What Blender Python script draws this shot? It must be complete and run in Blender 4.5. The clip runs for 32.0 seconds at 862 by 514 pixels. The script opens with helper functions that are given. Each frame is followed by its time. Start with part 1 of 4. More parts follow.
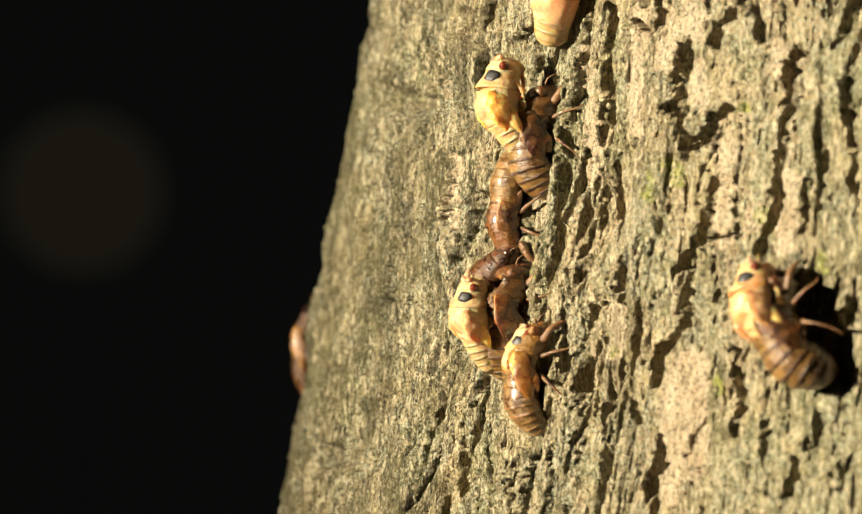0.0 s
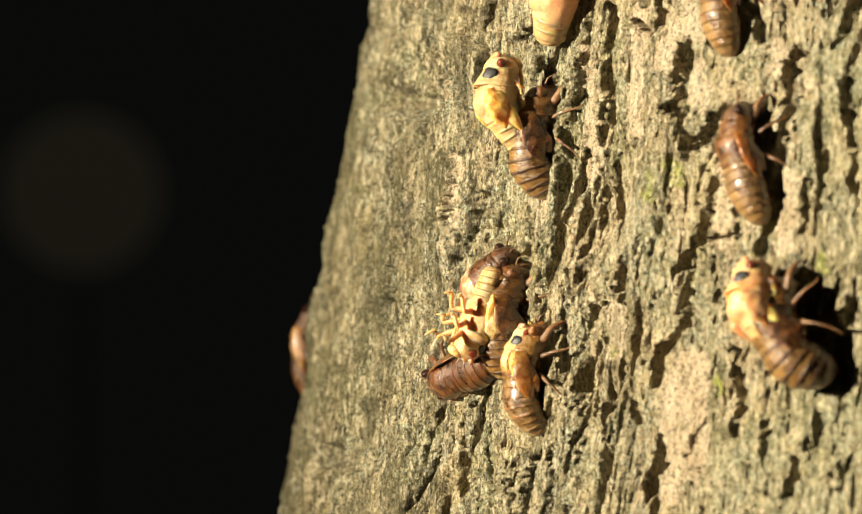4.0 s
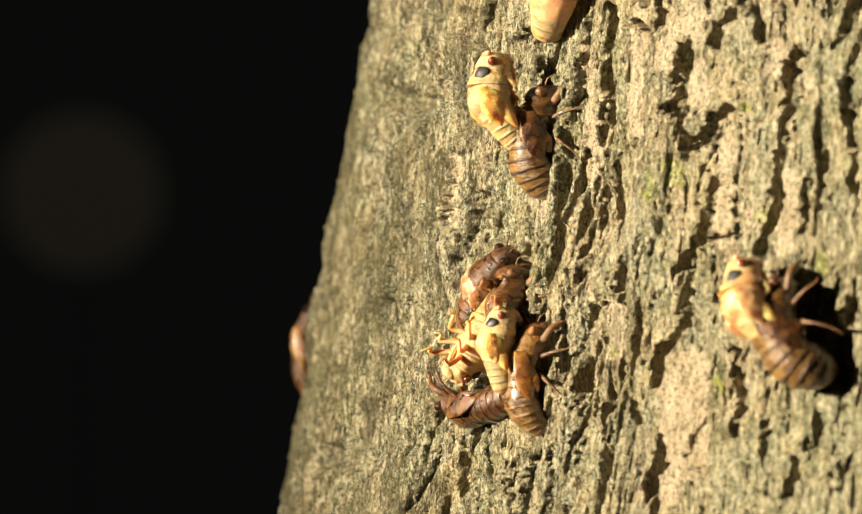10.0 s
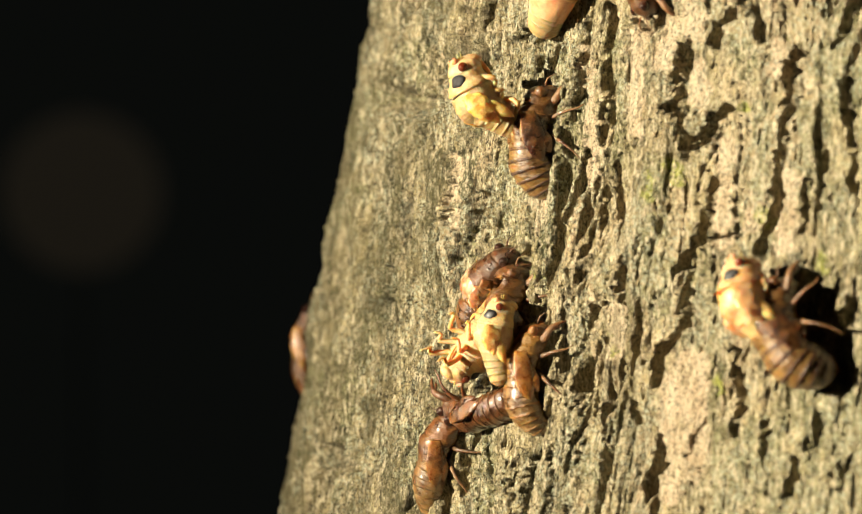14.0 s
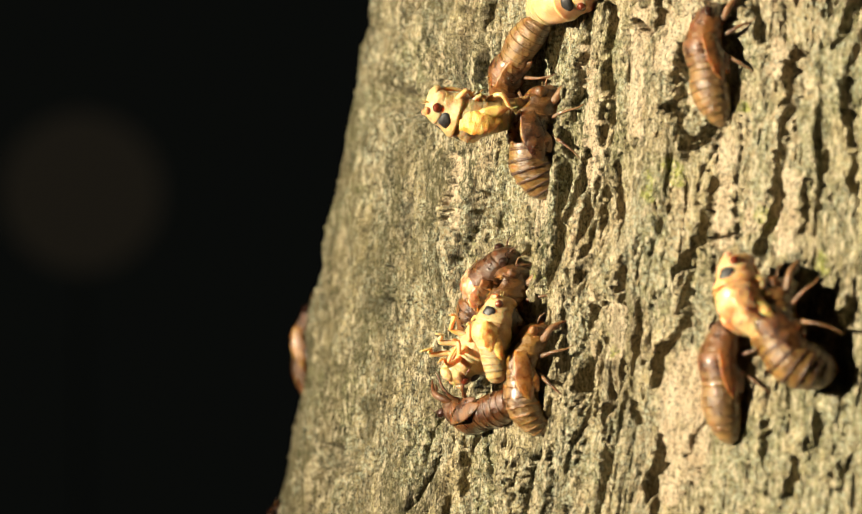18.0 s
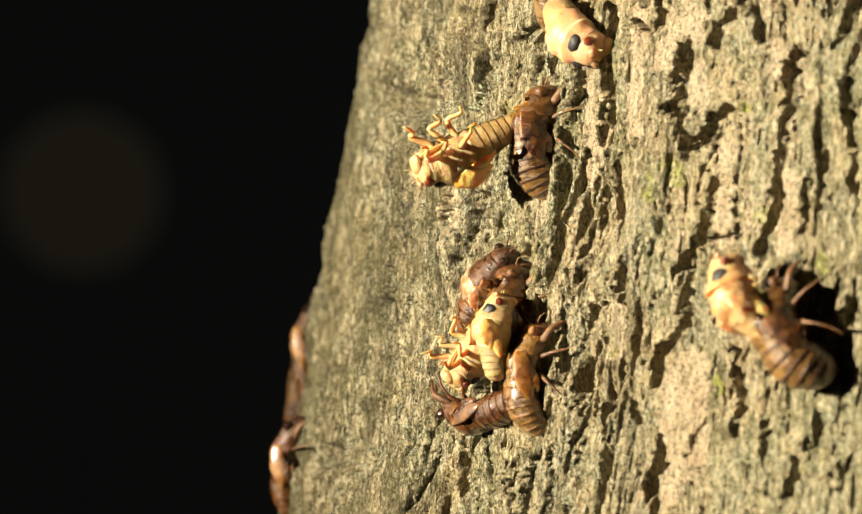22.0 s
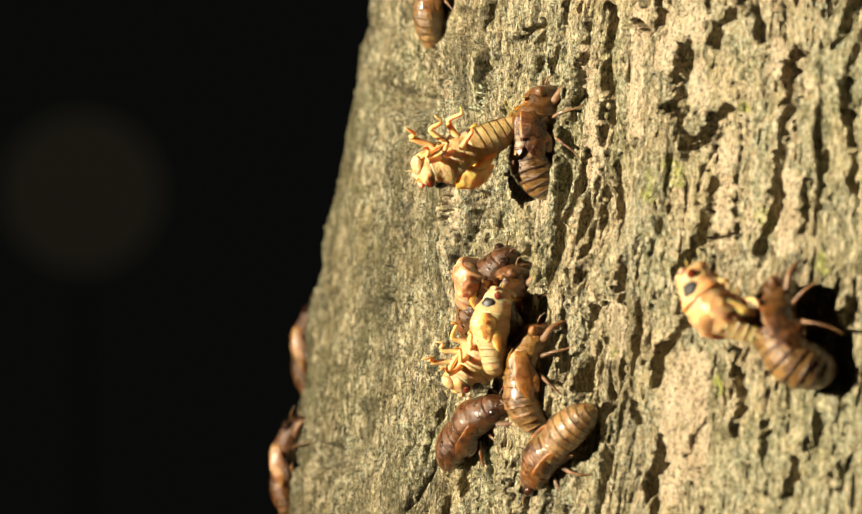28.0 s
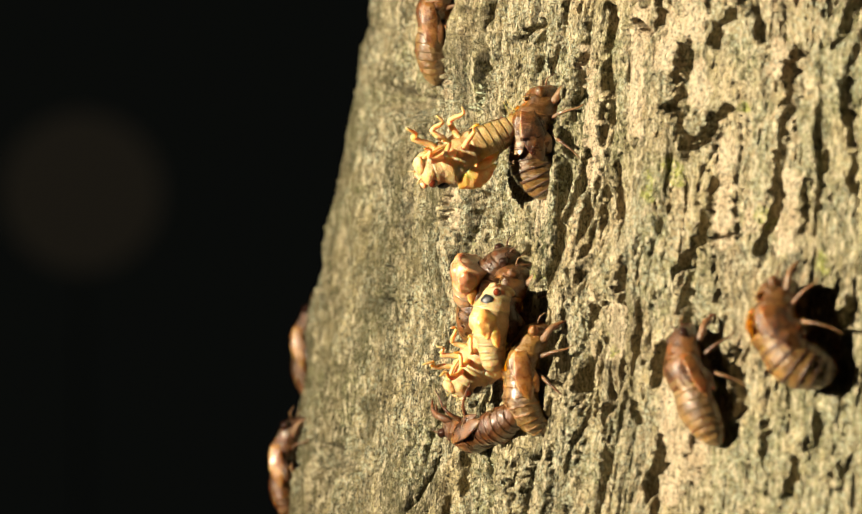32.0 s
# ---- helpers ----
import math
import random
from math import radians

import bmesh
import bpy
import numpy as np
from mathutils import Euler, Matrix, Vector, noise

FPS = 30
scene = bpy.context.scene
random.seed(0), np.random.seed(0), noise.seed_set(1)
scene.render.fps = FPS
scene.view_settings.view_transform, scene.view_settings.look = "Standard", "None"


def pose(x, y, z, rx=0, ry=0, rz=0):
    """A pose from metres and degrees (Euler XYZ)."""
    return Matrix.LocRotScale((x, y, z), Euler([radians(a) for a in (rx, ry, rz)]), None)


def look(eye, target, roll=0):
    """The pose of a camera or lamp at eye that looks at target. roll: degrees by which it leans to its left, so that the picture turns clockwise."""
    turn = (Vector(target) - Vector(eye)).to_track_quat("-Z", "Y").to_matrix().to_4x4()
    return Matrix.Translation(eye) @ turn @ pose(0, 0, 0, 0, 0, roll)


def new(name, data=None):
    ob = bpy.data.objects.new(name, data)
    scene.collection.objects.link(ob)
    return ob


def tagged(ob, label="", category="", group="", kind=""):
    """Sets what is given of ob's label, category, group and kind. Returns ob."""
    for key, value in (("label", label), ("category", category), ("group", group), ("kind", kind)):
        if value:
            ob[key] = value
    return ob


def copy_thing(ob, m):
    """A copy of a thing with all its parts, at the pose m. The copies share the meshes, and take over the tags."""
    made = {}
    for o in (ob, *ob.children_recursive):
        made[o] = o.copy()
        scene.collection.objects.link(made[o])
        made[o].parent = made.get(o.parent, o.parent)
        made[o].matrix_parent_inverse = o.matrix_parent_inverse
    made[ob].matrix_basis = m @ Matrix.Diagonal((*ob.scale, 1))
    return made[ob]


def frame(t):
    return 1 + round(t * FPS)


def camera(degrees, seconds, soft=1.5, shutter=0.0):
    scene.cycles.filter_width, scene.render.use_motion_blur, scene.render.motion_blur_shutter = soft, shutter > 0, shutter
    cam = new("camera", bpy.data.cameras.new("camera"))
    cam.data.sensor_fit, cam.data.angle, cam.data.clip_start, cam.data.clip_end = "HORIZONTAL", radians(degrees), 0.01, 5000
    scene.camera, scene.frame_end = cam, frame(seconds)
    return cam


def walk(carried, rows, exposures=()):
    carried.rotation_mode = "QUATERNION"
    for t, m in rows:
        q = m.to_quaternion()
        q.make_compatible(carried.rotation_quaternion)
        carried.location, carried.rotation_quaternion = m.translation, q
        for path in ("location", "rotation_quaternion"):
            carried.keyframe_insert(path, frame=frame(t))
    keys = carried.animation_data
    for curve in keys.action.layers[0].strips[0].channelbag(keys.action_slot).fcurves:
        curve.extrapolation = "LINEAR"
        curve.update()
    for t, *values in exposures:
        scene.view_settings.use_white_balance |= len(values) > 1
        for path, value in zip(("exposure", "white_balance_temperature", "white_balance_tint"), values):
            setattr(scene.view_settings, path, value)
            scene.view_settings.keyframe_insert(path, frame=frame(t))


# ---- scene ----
# ---- camera and lens ----
EYE = Vector((0.0, -0.70, 1.20))          # tripod, level, square to the chart plane y = 0
K = 784 / (0.70 * math.tan(radians(7.5)))   # chart units to the metre on that plane
cam = camera(15, 32.0, soft=1.0)
cam.data.dof.use_dof = True
cam.data.dof.focus_distance = 0.711
cam.data.dof.aperture_fstop = 14.5
still = look(EYE, (0, 0, 1.20))
walk(cam, [(0.0, still), (32.0, still)])

# ---- night sky, one hand lamp held to one side, exposure ----
world = bpy.data.worlds.new("night")
scene.world = world
world.use_nodes = True
world.node_tree.nodes["Background"].inputs[0].default_value = (0.9, 1.0, 0.85, 1)
world.node_tree.nodes["Background"].inputs[1].default_value = 0.0033
scene.view_settings.exposure = 0.0

LAMP_AIM = Vector((0.042, -0.04, 1.245))
LAMP_POS = LAMP_AIM + 2.40 * Vector((-math.sin(radians(68)), -math.cos(radians(68)), 0.16))
torch = bpy.data.lights.new("hand_lamp", "SPOT")
torch.energy, torch.color = 1270.0, (1.0, 0.878, 0.648)
torch.spot_size, torch.spot_blend, torch.shadow_soft_size = radians(13), 1.0, 0.014
new("hand_lamp", torch).matrix_world = look(LAMP_POS, LAMP_AIM)

# ---- materials ----
def material(name, rough=0.5, **sockets):
    m = bpy.data.materials.new(name)
    m.use_nodes = True
    b = m.node_tree.nodes["Principled BSDF"]
    b.inputs["Roughness"].default_value = rough
    for key, value in sockets.items():
        b.inputs[key.replace("_", " ")].default_value = value
    return m, m.node_tree.nodes, m.node_tree.links, b


def coords(nodes, links, scale, space="Object"):
    tc, mp = nodes.new("ShaderNodeTexCoord"), nodes.new("ShaderNodeMapping")
    mp.inputs["Scale"].default_value = scale
    links.new(tc.outputs[space], mp.inputs["Vector"])
    return mp.outputs["Vector"]


def noise_tex(nodes, links, vec, scale, detail=4.0, rough=0.6, warp=0.0):
    n = nodes.new("ShaderNodeTexNoise")
    n.inputs["Scale"].default_value, n.inputs["Detail"].default_value = scale, detail
    n.inputs["Roughness"].default_value, n.inputs["Distortion"].default_value = rough, warp
    links.new(vec, n.inputs["Vector"])
    return n.outputs["Fac"]


def ramp(nodes, links, fac, stops):
    r = nodes.new("ShaderNodeValToRGB")
    while len(r.color_ramp.elements) < len(stops):
        r.color_ramp.elements.new(0.5)
    for e, (p, c) in zip(r.color_ramp.elements, stops):
        e.position, e.color = p, (*c, 1) if len(c) == 3 else c
    links.new(fac, r.inputs["Fac"])
    return r.outputs["Color"]


def mix(nodes, links, fac, a, b, mode="MIX"):
    m = nodes.new("ShaderNodeMix")
    m.data_type, m.blend_type = "RGBA", mode
    for socket, value in ((0, fac), (6, a), (7, b)):
        if hasattr(value, "links"):
            links.new(value, m.inputs[socket])
        else:
            m.inputs[socket].default_value = value if socket == 0 else (*value, 1)
    return m.outputs[2]


def bump(nodes, links, bsdf, fac, strength, distance):
    n = nodes.new("ShaderNodeBump")
    n.inputs["Strength"].default_value, n.inputs["Distance"].default_value = strength, distance
    links.new(fac, n.inputs["Height"])
    links.new(n.outputs["Normal"], bsdf.inputs["Normal"])


def step(t):
    return (t, t, t)


def bark_material():
    m, N, L, b = material("bark", 0.85, Specular_IOR_Level=0.3)
    long_ = coords(N, L, (1, 1, 0.30))
    even = coords(N, L, (1, 1, 1))
    wood = ramp(N, L, noise_tex(N, L, long_, 420, 8, 0.75), [(0.34, (0.10, 0.07, 0.03)), (0.43, (0.33, 0.24, 0.115)), (0.52, (0.52, 0.40, 0.215)), (0.62, (0.80, 0.63, 0.37))])
    blot = ramp(N, L, noise_tex(N, L, long_, 70, 5, 0.65, 0.4), [(0.48, step(0)), (0.55, step(1))])
    col = mix(N, L, blot, wood, mix(N, L, 0.5, wood, (0.66, 0.48, 0.31)))
    # mottled outer bark: olive, tan, pinkish and pale patches a few millimetres across
    patch = coords(N, L, (1, 1, 0.55))
    mottle = ramp(N, L, noise_tex(N, L, patch, 190, 7, 0.7, 0.5), [(0.38, (0.10, 0.09, 0.035)), (0.46, (0.36, 0.29, 0.135)), (0.54, (0.62, 0.45, 0.27)), (0.63, (0.76, 0.64, 0.40))])
    col = mix(N, L, 0.6, col, mottle)
    # olive algae film, thicker to the left, where it also paints in dimmer light
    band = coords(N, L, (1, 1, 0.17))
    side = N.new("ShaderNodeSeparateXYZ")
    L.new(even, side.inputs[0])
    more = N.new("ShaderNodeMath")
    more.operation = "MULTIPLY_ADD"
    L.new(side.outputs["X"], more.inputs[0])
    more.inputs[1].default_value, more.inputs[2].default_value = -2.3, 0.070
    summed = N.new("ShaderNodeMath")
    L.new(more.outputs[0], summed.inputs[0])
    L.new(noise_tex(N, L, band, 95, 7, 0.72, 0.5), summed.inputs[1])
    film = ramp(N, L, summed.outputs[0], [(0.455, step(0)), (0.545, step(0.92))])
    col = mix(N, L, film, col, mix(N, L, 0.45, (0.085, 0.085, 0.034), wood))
    # grey-green bloom in soft patches
    soft = coords(N, L, (1, 1, 0.45))
    bloom = ramp(N, L, noise_tex(N, L, soft, 62, 9, 0.76, 0.6), [(0.50, step(0)), (0.60, step(0.8))])
    col = mix(N, L, bloom, col, mix(N, L, 0.35, (0.235, 0.225, 0.105), wood))
    # dark streaks along the fibres: the shade of fissures painted into the colour
    streak_v = coords(N, L, (1, 1, 0.16))
    fissure_shade = ramp(N, L, noise_tex(N, L, streak_v, 210, 8, 0.78, 0.8), [(0.42, step(0.9)), (0.475, step(0))])
    col = mix(N, L, fissure_shade, col, (0.06, 0.052, 0.024))
    # dirt and algae streaks round the side, doubling as painted shade between ribs
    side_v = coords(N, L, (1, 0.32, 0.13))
    gap_noise = N.new("ShaderNodeMath")
    gap_noise.operation = "MULTIPLY_ADD"
    L.new(side.outputs["X"], gap_noise.inputs[0])
    gap_noise.inputs[1].default_value = 1.5
    L.new(noise_tex(N, L, side_v, 165, 8, 0.72, 0.6), gap_noise.inputs[2])
    grime_shade = ramp(N, L, gap_noise.outputs[0], [(0.45, step(0.9)), (0.50, step(0))])
    col = mix(N, L, grime_shade, col, mix(N, L, 0.25, (0.070, 0.066, 0.026), col))
    fibre = ramp(N, L, noise_tex(N, L, side_v, 290, 8, 0.7, 0.4), [(0.54, step(0)), (0.61, step(0.6))])
    col = mix(N, L, fibre, col, (0.70, 0.57, 0.34))
    # broad greenish bands and pale yellowish ones
    broad = coords(N, L, (1, 1, 0.22))
    east = N.new("ShaderNodeMath")
    east.operation = "MULTIPLY_ADD"
    L.new(side.outputs["X"], east.inputs[0])
    east.inputs[1].default_value, east.inputs[2].default_value = 1.1, -0.05
    greener = N.new("ShaderNodeMath")
    L.new(east.outputs[0], greener.inputs[0])
    L.new(noise_tex(N, L, broad, 48, 6, 0.7, 0.8), greener.inputs[1])
    green = ramp(N, L, greener.outputs[0], [(0.52, step(0)), (0.60, step(0.6))])
    col = mix(N, L, green, col, mix(N, L, 0.4, (0.20, 0.21, 0.085), col))
    yellow = ramp(N, L, noise_tex(N, L, broad, 75, 6, 0.72, 0.8), [(0.53, step(0)), (0.60, step(0.5))])
    col = mix(N, L, yellow, col, (0.74, 0.60, 0.32))
    # bare plates and grey-green crust
    bare = N.new("ShaderNodeAttribute")
    bare.attribute_name = "bare"
    smooth_face = ramp(N, L, noise_tex(N, L, long_, 300, 6, 0.7), [(0.36, (0.50, 0.37, 0.22)), (0.5, (0.70, 0.53, 0.34)), (0.64, (0.82, 0.66, 0.46))])
    flake = ramp(N, L, noise_tex(N, L, even, 230, 6, 0.75), [(0.36, step(0.35)), (0.48, step(0.95))])
    col = mix(N, L, mix(N, L, 1.0, bare.outputs["Color"], flake, "MULTIPLY"), col, smooth_face)
    grey = N.new("ShaderNodeAttribute")
    grey.attribute_name = "crust"
    tufts = ramp(N, L, noise_tex(N, L, even, 330, 7, 0.78), [(0.42, step(0.05)), (0.50, step(0.9))])
    crusty = ramp(N, L, noise_tex(N, L, even, 700, 5, 0.75), [(0.38, (0.085, 0.078, 0.028)), (0.5, (0.26, 0.24, 0.105)), (0.62, (0.50, 0.47, 0.27))])
    col = mix(N, L, mix(N, L, 1.0, grey.outputs["Color"], tufts, "MULTIPLY"), col, crusty)
    lime = N.new("ShaderNodeAttribute")
    lime.attribute_name = "lime"
    limy = ramp(N, L, noise_tex(N, L, even, 600, 5, 0.75), [(0.38, (0.16, 0.18, 0.02)), (0.5, (0.38, 0.40, 0.06)), (0.62, (0.58, 0.58, 0.16))])
    col = mix(N, L, mix(N, L, 1.0, lime.outputs["Color"], tufts, "MULTIPLY"), col, limy)
    # pale lichen crust in specks
    crust = ramp(N, L, noise_tex(N, L, even, 1150, 5, 0.75), [(0.50, step(0)), (0.56, step(0.85))])
    where = ramp(N, L, noise_tex(N, L, even, 60, 5, 0.7), [(0.45, step(0.15)), (0.58, step(1))])
    both = mix(N, L, 1.0, crust, where, "MULTIPLY")
    col = mix(N, L, both, col, (0.58, 0.60, 0.44))
    # dark specks of dirt
    dark = ramp(N, L, noise_tex(N, L, even, 1250, 5, 0.75), [(0.395, step(0.95)), (0.445, step(0))])
    col = mix(N, L, dark, col, (0.045, 0.034, 0.018))
    # fine mottling
    fleck = ramp(N, L, noise_tex(N, L, even, 1500, 4, 0.8), [(0.40, step(0.28)), (0.48, step(1.0))])
    col = mix(N, L, 1.0, col, fleck, "MULTIPLY")
    # pale specks painted on as glints of the gritty surface
    glint = ramp(N, L, noise_tex(N, L, long_, 1100, 4, 0.8), [(0.52, step(0)), (0.59, step(0.75))])
    col = mix(N, L, glint, col, (0.80, 0.69, 0.47))
    # moss stain in blotches, thickest round the far side
    moss_v = coords(N, L, (1, 1, 0.36))
    total = N.new("ShaderNodeMath")
    L.new(more.outputs[0], total.inputs[0])
    L.new(noise_tex(N, L, moss_v, 52, 9, 0.76, 0.8), total.inputs[1])
    moss = ramp(N, L, total.outputs[0], [(0.575, step(0)), (0.635, step(0.75))])
    col = mix(N, L, moss, col, mix(N, L, 0.3, (0.115, 0.10, 0.042), col))
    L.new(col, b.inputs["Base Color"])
    grain = mix(N, L, 0.5, noise_tex(N, L, even, 1400, 5, 0.75), noise_tex(N, L, long_, 800, 5, 0.75))
    bump(N, L, b, grain, 1.0, 0.0050)
    return m


def shell_material(name, dark, light, rough=0.34, through_light=0.3, scale=260, bump_s=0.35, wet=0.55):
    m, N, L, b = material(name, rough, Coat_Weight=wet, Coat_Roughness=0.05, Specular_IOR_Level=0.5)
    v = coords(N, L, (1, 1, 1))
    info = N.new("ShaderNodeObjectInfo")
    f = noise_tex(N, L, v, scale, 6, 0.7)
    col = ramp(N, L, f, [(0.40, dark), (0.58, light)])
    blotch = ramp(N, L, noise_tex(N, L, v, scale * 0.45, 3, 0.6), [(0.48, step(0)), (0.62, step(0.35))])
    col = mix(N, L, blotch, col, tuple(c * 0.55 for c in dark))
    tone = ramp(N, L, info.outputs["Random"], [(0.0, step(0.8)), (1.0, step(1.0))])
    L.new(mix(N, L, 1.0, col, tone, "MULTIPLY"), b.inputs["Base Color"])
    b.inputs["Subsurface Weight"].default_value = through_light
    b.inputs["Subsurface Radius"].default_value = (1.0, 0.42, 0.14)
    b.inputs["Subsurface Scale"].default_value = 0.003
    rr = ramp(N, L, noise_tex(N, L, v, scale * 2, 3, 0.6), [(0.3, step(rough * 0.7)), (0.7, step(min(rough * 1.7, 1)))])
    L.new(rr, b.inputs["Roughness"])
    across = coords(N, L, (1, 3.5, 1))
    wrinkle = mix(N, L, 0.5, noise_tex(N, L, v, scale * 3.2, 5, 0.7), noise_tex(N, L, across, scale * 1.3, 4, 0.6))
    bump(N, L, b, wrinkle, bump_s * 1.6, 0.0009)
    fine = N.new("ShaderNodeBump")
    fine.inputs["Strength"].default_value, fine.inputs["Distance"].default_value = 0.2, 0.0006
    L.new(wrinkle, fine.inputs["Height"])
    L.new(fine.outputs["Normal"], b.inputs["Coat Normal"])
    return m


BARK = bark_material()
SHELL = shell_material("brown_shell", (0.034, 0.011, 0.003), (0.21, 0.080, 0.014), 0.30, 0.5, 200, 0.6, 0.8)
SHELL_DARK = shell_material("dark_shell", (0.028, 0.009, 0.0028), (0.15, 0.055, 0.013), 0.3, 0.35, 220, 0.6, 1.0)
SHELL_PALE = shell_material("pale_shell", (0.10, 0.032, 0.006), (0.37, 0.155, 0.029), 0.28, 0.55, 190, 0.6, 0.9)
SHELL_TAN = shell_material("tan_shell", (0.085, 0.042, 0.013), (0.26, 0.145, 0.048), 0.32, 0.45, 200, 0.55, 0.9)
RING = shell_material("shell_ring", (0.085, 0.040, 0.010), (0.25, 0.135, 0.034), 0.32, 0.5, 200, 0.5, 0.6)
BAND = shell_material("dark_band", (0.035, 0.012, 0.005), (0.09, 0.034, 0.012), 0.4, 0.2, 260, 0.4, 0.6)
PAD = shell_material("wing_pad", (0.17, 0.065, 0.014), (0.40, 0.19, 0.042), 0.28, 0.6, 200, 0.45, 1.0)
ORANGE = shell_material("soft_orange", (0.45, 0.215, 0.085), (0.64, 0.39, 0.185), 0.38, 0.85, 140, 0.35, 0.3)
CREAM = shell_material("soft_cream", (0.46, 0.28, 0.115), (0.68, 0.48, 0.245), 0.40, 0.8, 260, 0.5, 0.35)
CREAM_RING = shell_material("soft_ring", (0.36, 0.225, 0.085), (0.60, 0.40, 0.175), 0.40, 0.8, 180, 0.45, 0.3)
PINK = shell_material("soft_pink", (0.56, 0.27, 0.13), (0.74, 0.43, 0.23), 0.36, 0.9, 150, 0.3, 0.3)
AMBER = shell_material("soft_amber", (0.58, 0.29, 0.065), (0.74, 0.48, 0.15), 0.34, 0.8, 250, 0.5, 0.4)
PAD_BROWN = shell_material("brown_wing_pad", (0.10, 0.036, 0.009), (0.29, 0.125, 0.029), 0.28, 0.5, 200, 0.45, 1.0)
ORANGE_BUD = shell_material("orange_bud", (0.68, 0.32, 0.055), (0.82, 0.54, 0.16), 0.34, 0.85, 240, 0.5, 0.4)
WING = shell_material("soft_wing", (0.68, 0.38, 0.08), (0.80, 0.54, 0.18), 0.38, 0.8, 200, 0.4, 0.3)
BLACK = shell_material("black_patch", (0.006, 0.005, 0.006), (0.014, 0.012, 0.012), 0.5, 0.0, 260, 0.3, 0.1)
EYE_RED = shell_material("red_eye", (0.09, 0.014, 0.006), (0.19, 0.035, 0.012), 0.12, 0.1)
EYE_DARK = shell_material("dark_eye", (0.02, 0.008, 0.005), (0.06, 0.02, 0.01), 0.1, 0.0)
TAN = shell_material("soft_tan", (0.34, 0.165, 0.08), (0.54, 0.31, 0.17), 0.3, 0.8, 150, 0.4, 0.6)
LEG = shell_material("brown_leg", (0.05, 0.021, 0.008), (0.19, 0.092, 0.032), 0.34, 0.3, 330, 0.4, 0.8)
LEG_SOFT = shell_material("soft_leg", (0.46, 0.28, 0.10), (0.62, 0.42, 0.185), 0.42, 0.8, 200, 0.35, 0.2)


def ground_material():
    m, N, L, b = material("leaf_litter", 0.95)
    f = noise_tex(N, L, coords(N, L, (1, 1, 1)), 9, 8, 0.7)
    L.new(ramp(N, L, f, [(0.3, (0.02, 0.014, 0.008)), (0.7, (0.09, 0.06, 0.03))]), b.inputs["Base Color"])
    return m


def plain(name, color, rough=0.6):
    m, N, L, b = material(name, rough)
    f = noise_tex(N, L, coords(N, L, (1, 1, 1)), 500, 4, 0.6)
    L.new(ramp(N, L, f, [(0.3, tuple(c * 0.6 for c in color)), (0.7, color)]), b.inputs["Base Color"])
    return m


# ---- helpers for building ----
def part(name, bm, mat, parent, label=""):
    me = bpy.data.meshes.new(name)
    bm.to_mesh(me)
    bm.free()
    me.materials.append(mat)
    me.polygons.foreach_set("use_smooth", [True] * len(me.polygons))
    ob = new(name, me)
    ob.parent = parent
    return tagged(ob, label)


def fade(t):
    return t * t * t * (t * (t * 6 - 15) + 10)


def grad_noise(x, y, seed):
    """Gradient noise over arrays, about -0.7 to 0.7."""
    table = np.random.RandomState(seed)
    perm = np.concatenate([table.permutation(512)] * 2)
    ang = table.rand(512) * 2 * np.pi
    gx, gy = np.cos(ang), np.sin(ang)
    xi, yi = np.floor(x).astype(int), np.floor(y).astype(int)
    xf, yf = x - xi, y - yi
    u, v = fade(xf), fade(yf)
    out = 0
    for dx in (0, 1):
        for dy in (0, 1):
            h = perm[perm[(xi + dx) % 512] + (yi + dy) % 512]
            w = (u if dx else 1 - u) * (v if dy else 1 - v)
            out = out + w * (gx[h] * (xf - dx) + gy[h] * (yf - dy))
    return out


def smooth(a, b, x):
    t = np.clip((x - a) / (b - a), 0, 1)
    return t * t * (3 - 2 * t)


# ---- the trunk's form ----
Z0 = EYE.z
AXIS_X, AXIS_Y, HALF = 0.2282, 0.1214, 0.25


def form(z):
    """Centre and half-axes of the trunk's section at height z: it leans and swells a little towards the ground."""
    d = 0.25 * np.tanh((z - Z0) / 0.25)
    a = HALF - 0.095 * d + 0.10 * np.exp(-z / 0.25)
    return AXIS_X + 0.085 * d, AXIS_Y + 0.0 * d, a, a * 0.85


def on_trunk(phi, z):
    """Point and outward normal at the angle phi (degrees, 0 faces the chart plane, 90 to its left)."""
    xc, yc, a, b = form(z)
    f = radians(phi)
    # phi is the angle of the normal
    cx, cy = -math.sin(f) * a, -math.cos(f) * b
    s = 1 / math.hypot(cx, cy)
    p = Vector((xc + a * cx * s, yc + b * cy * s, z))
    return p, Vector((-math.sin(f), -math.cos(f), 0.06)).normalized()


def rim(z):
    """The normal angle at which the trunk turns out of sight."""
    xc, yc, a, b = form(z)
    lo, hi = 60.0, 110.0
    for _ in range(40):
        m = (lo + hi) / 2
        p, n = on_trunk(m, z)
        lo, hi = (m, hi) if n.x * (EYE.x - p.x) + n.y * (EYE.y - p.y) > 0 else (lo, m)
    return lo


def chart(p):
    """Chart position of a point: across and down, 8.5 units to the millimetre on the plane y = 0."""
    s = -EYE.y / (p.y - EYE.y)
    return 784 + K * (p.x - EYE.x) * s, 467.5 - K * (p.z - EYE.z) * s


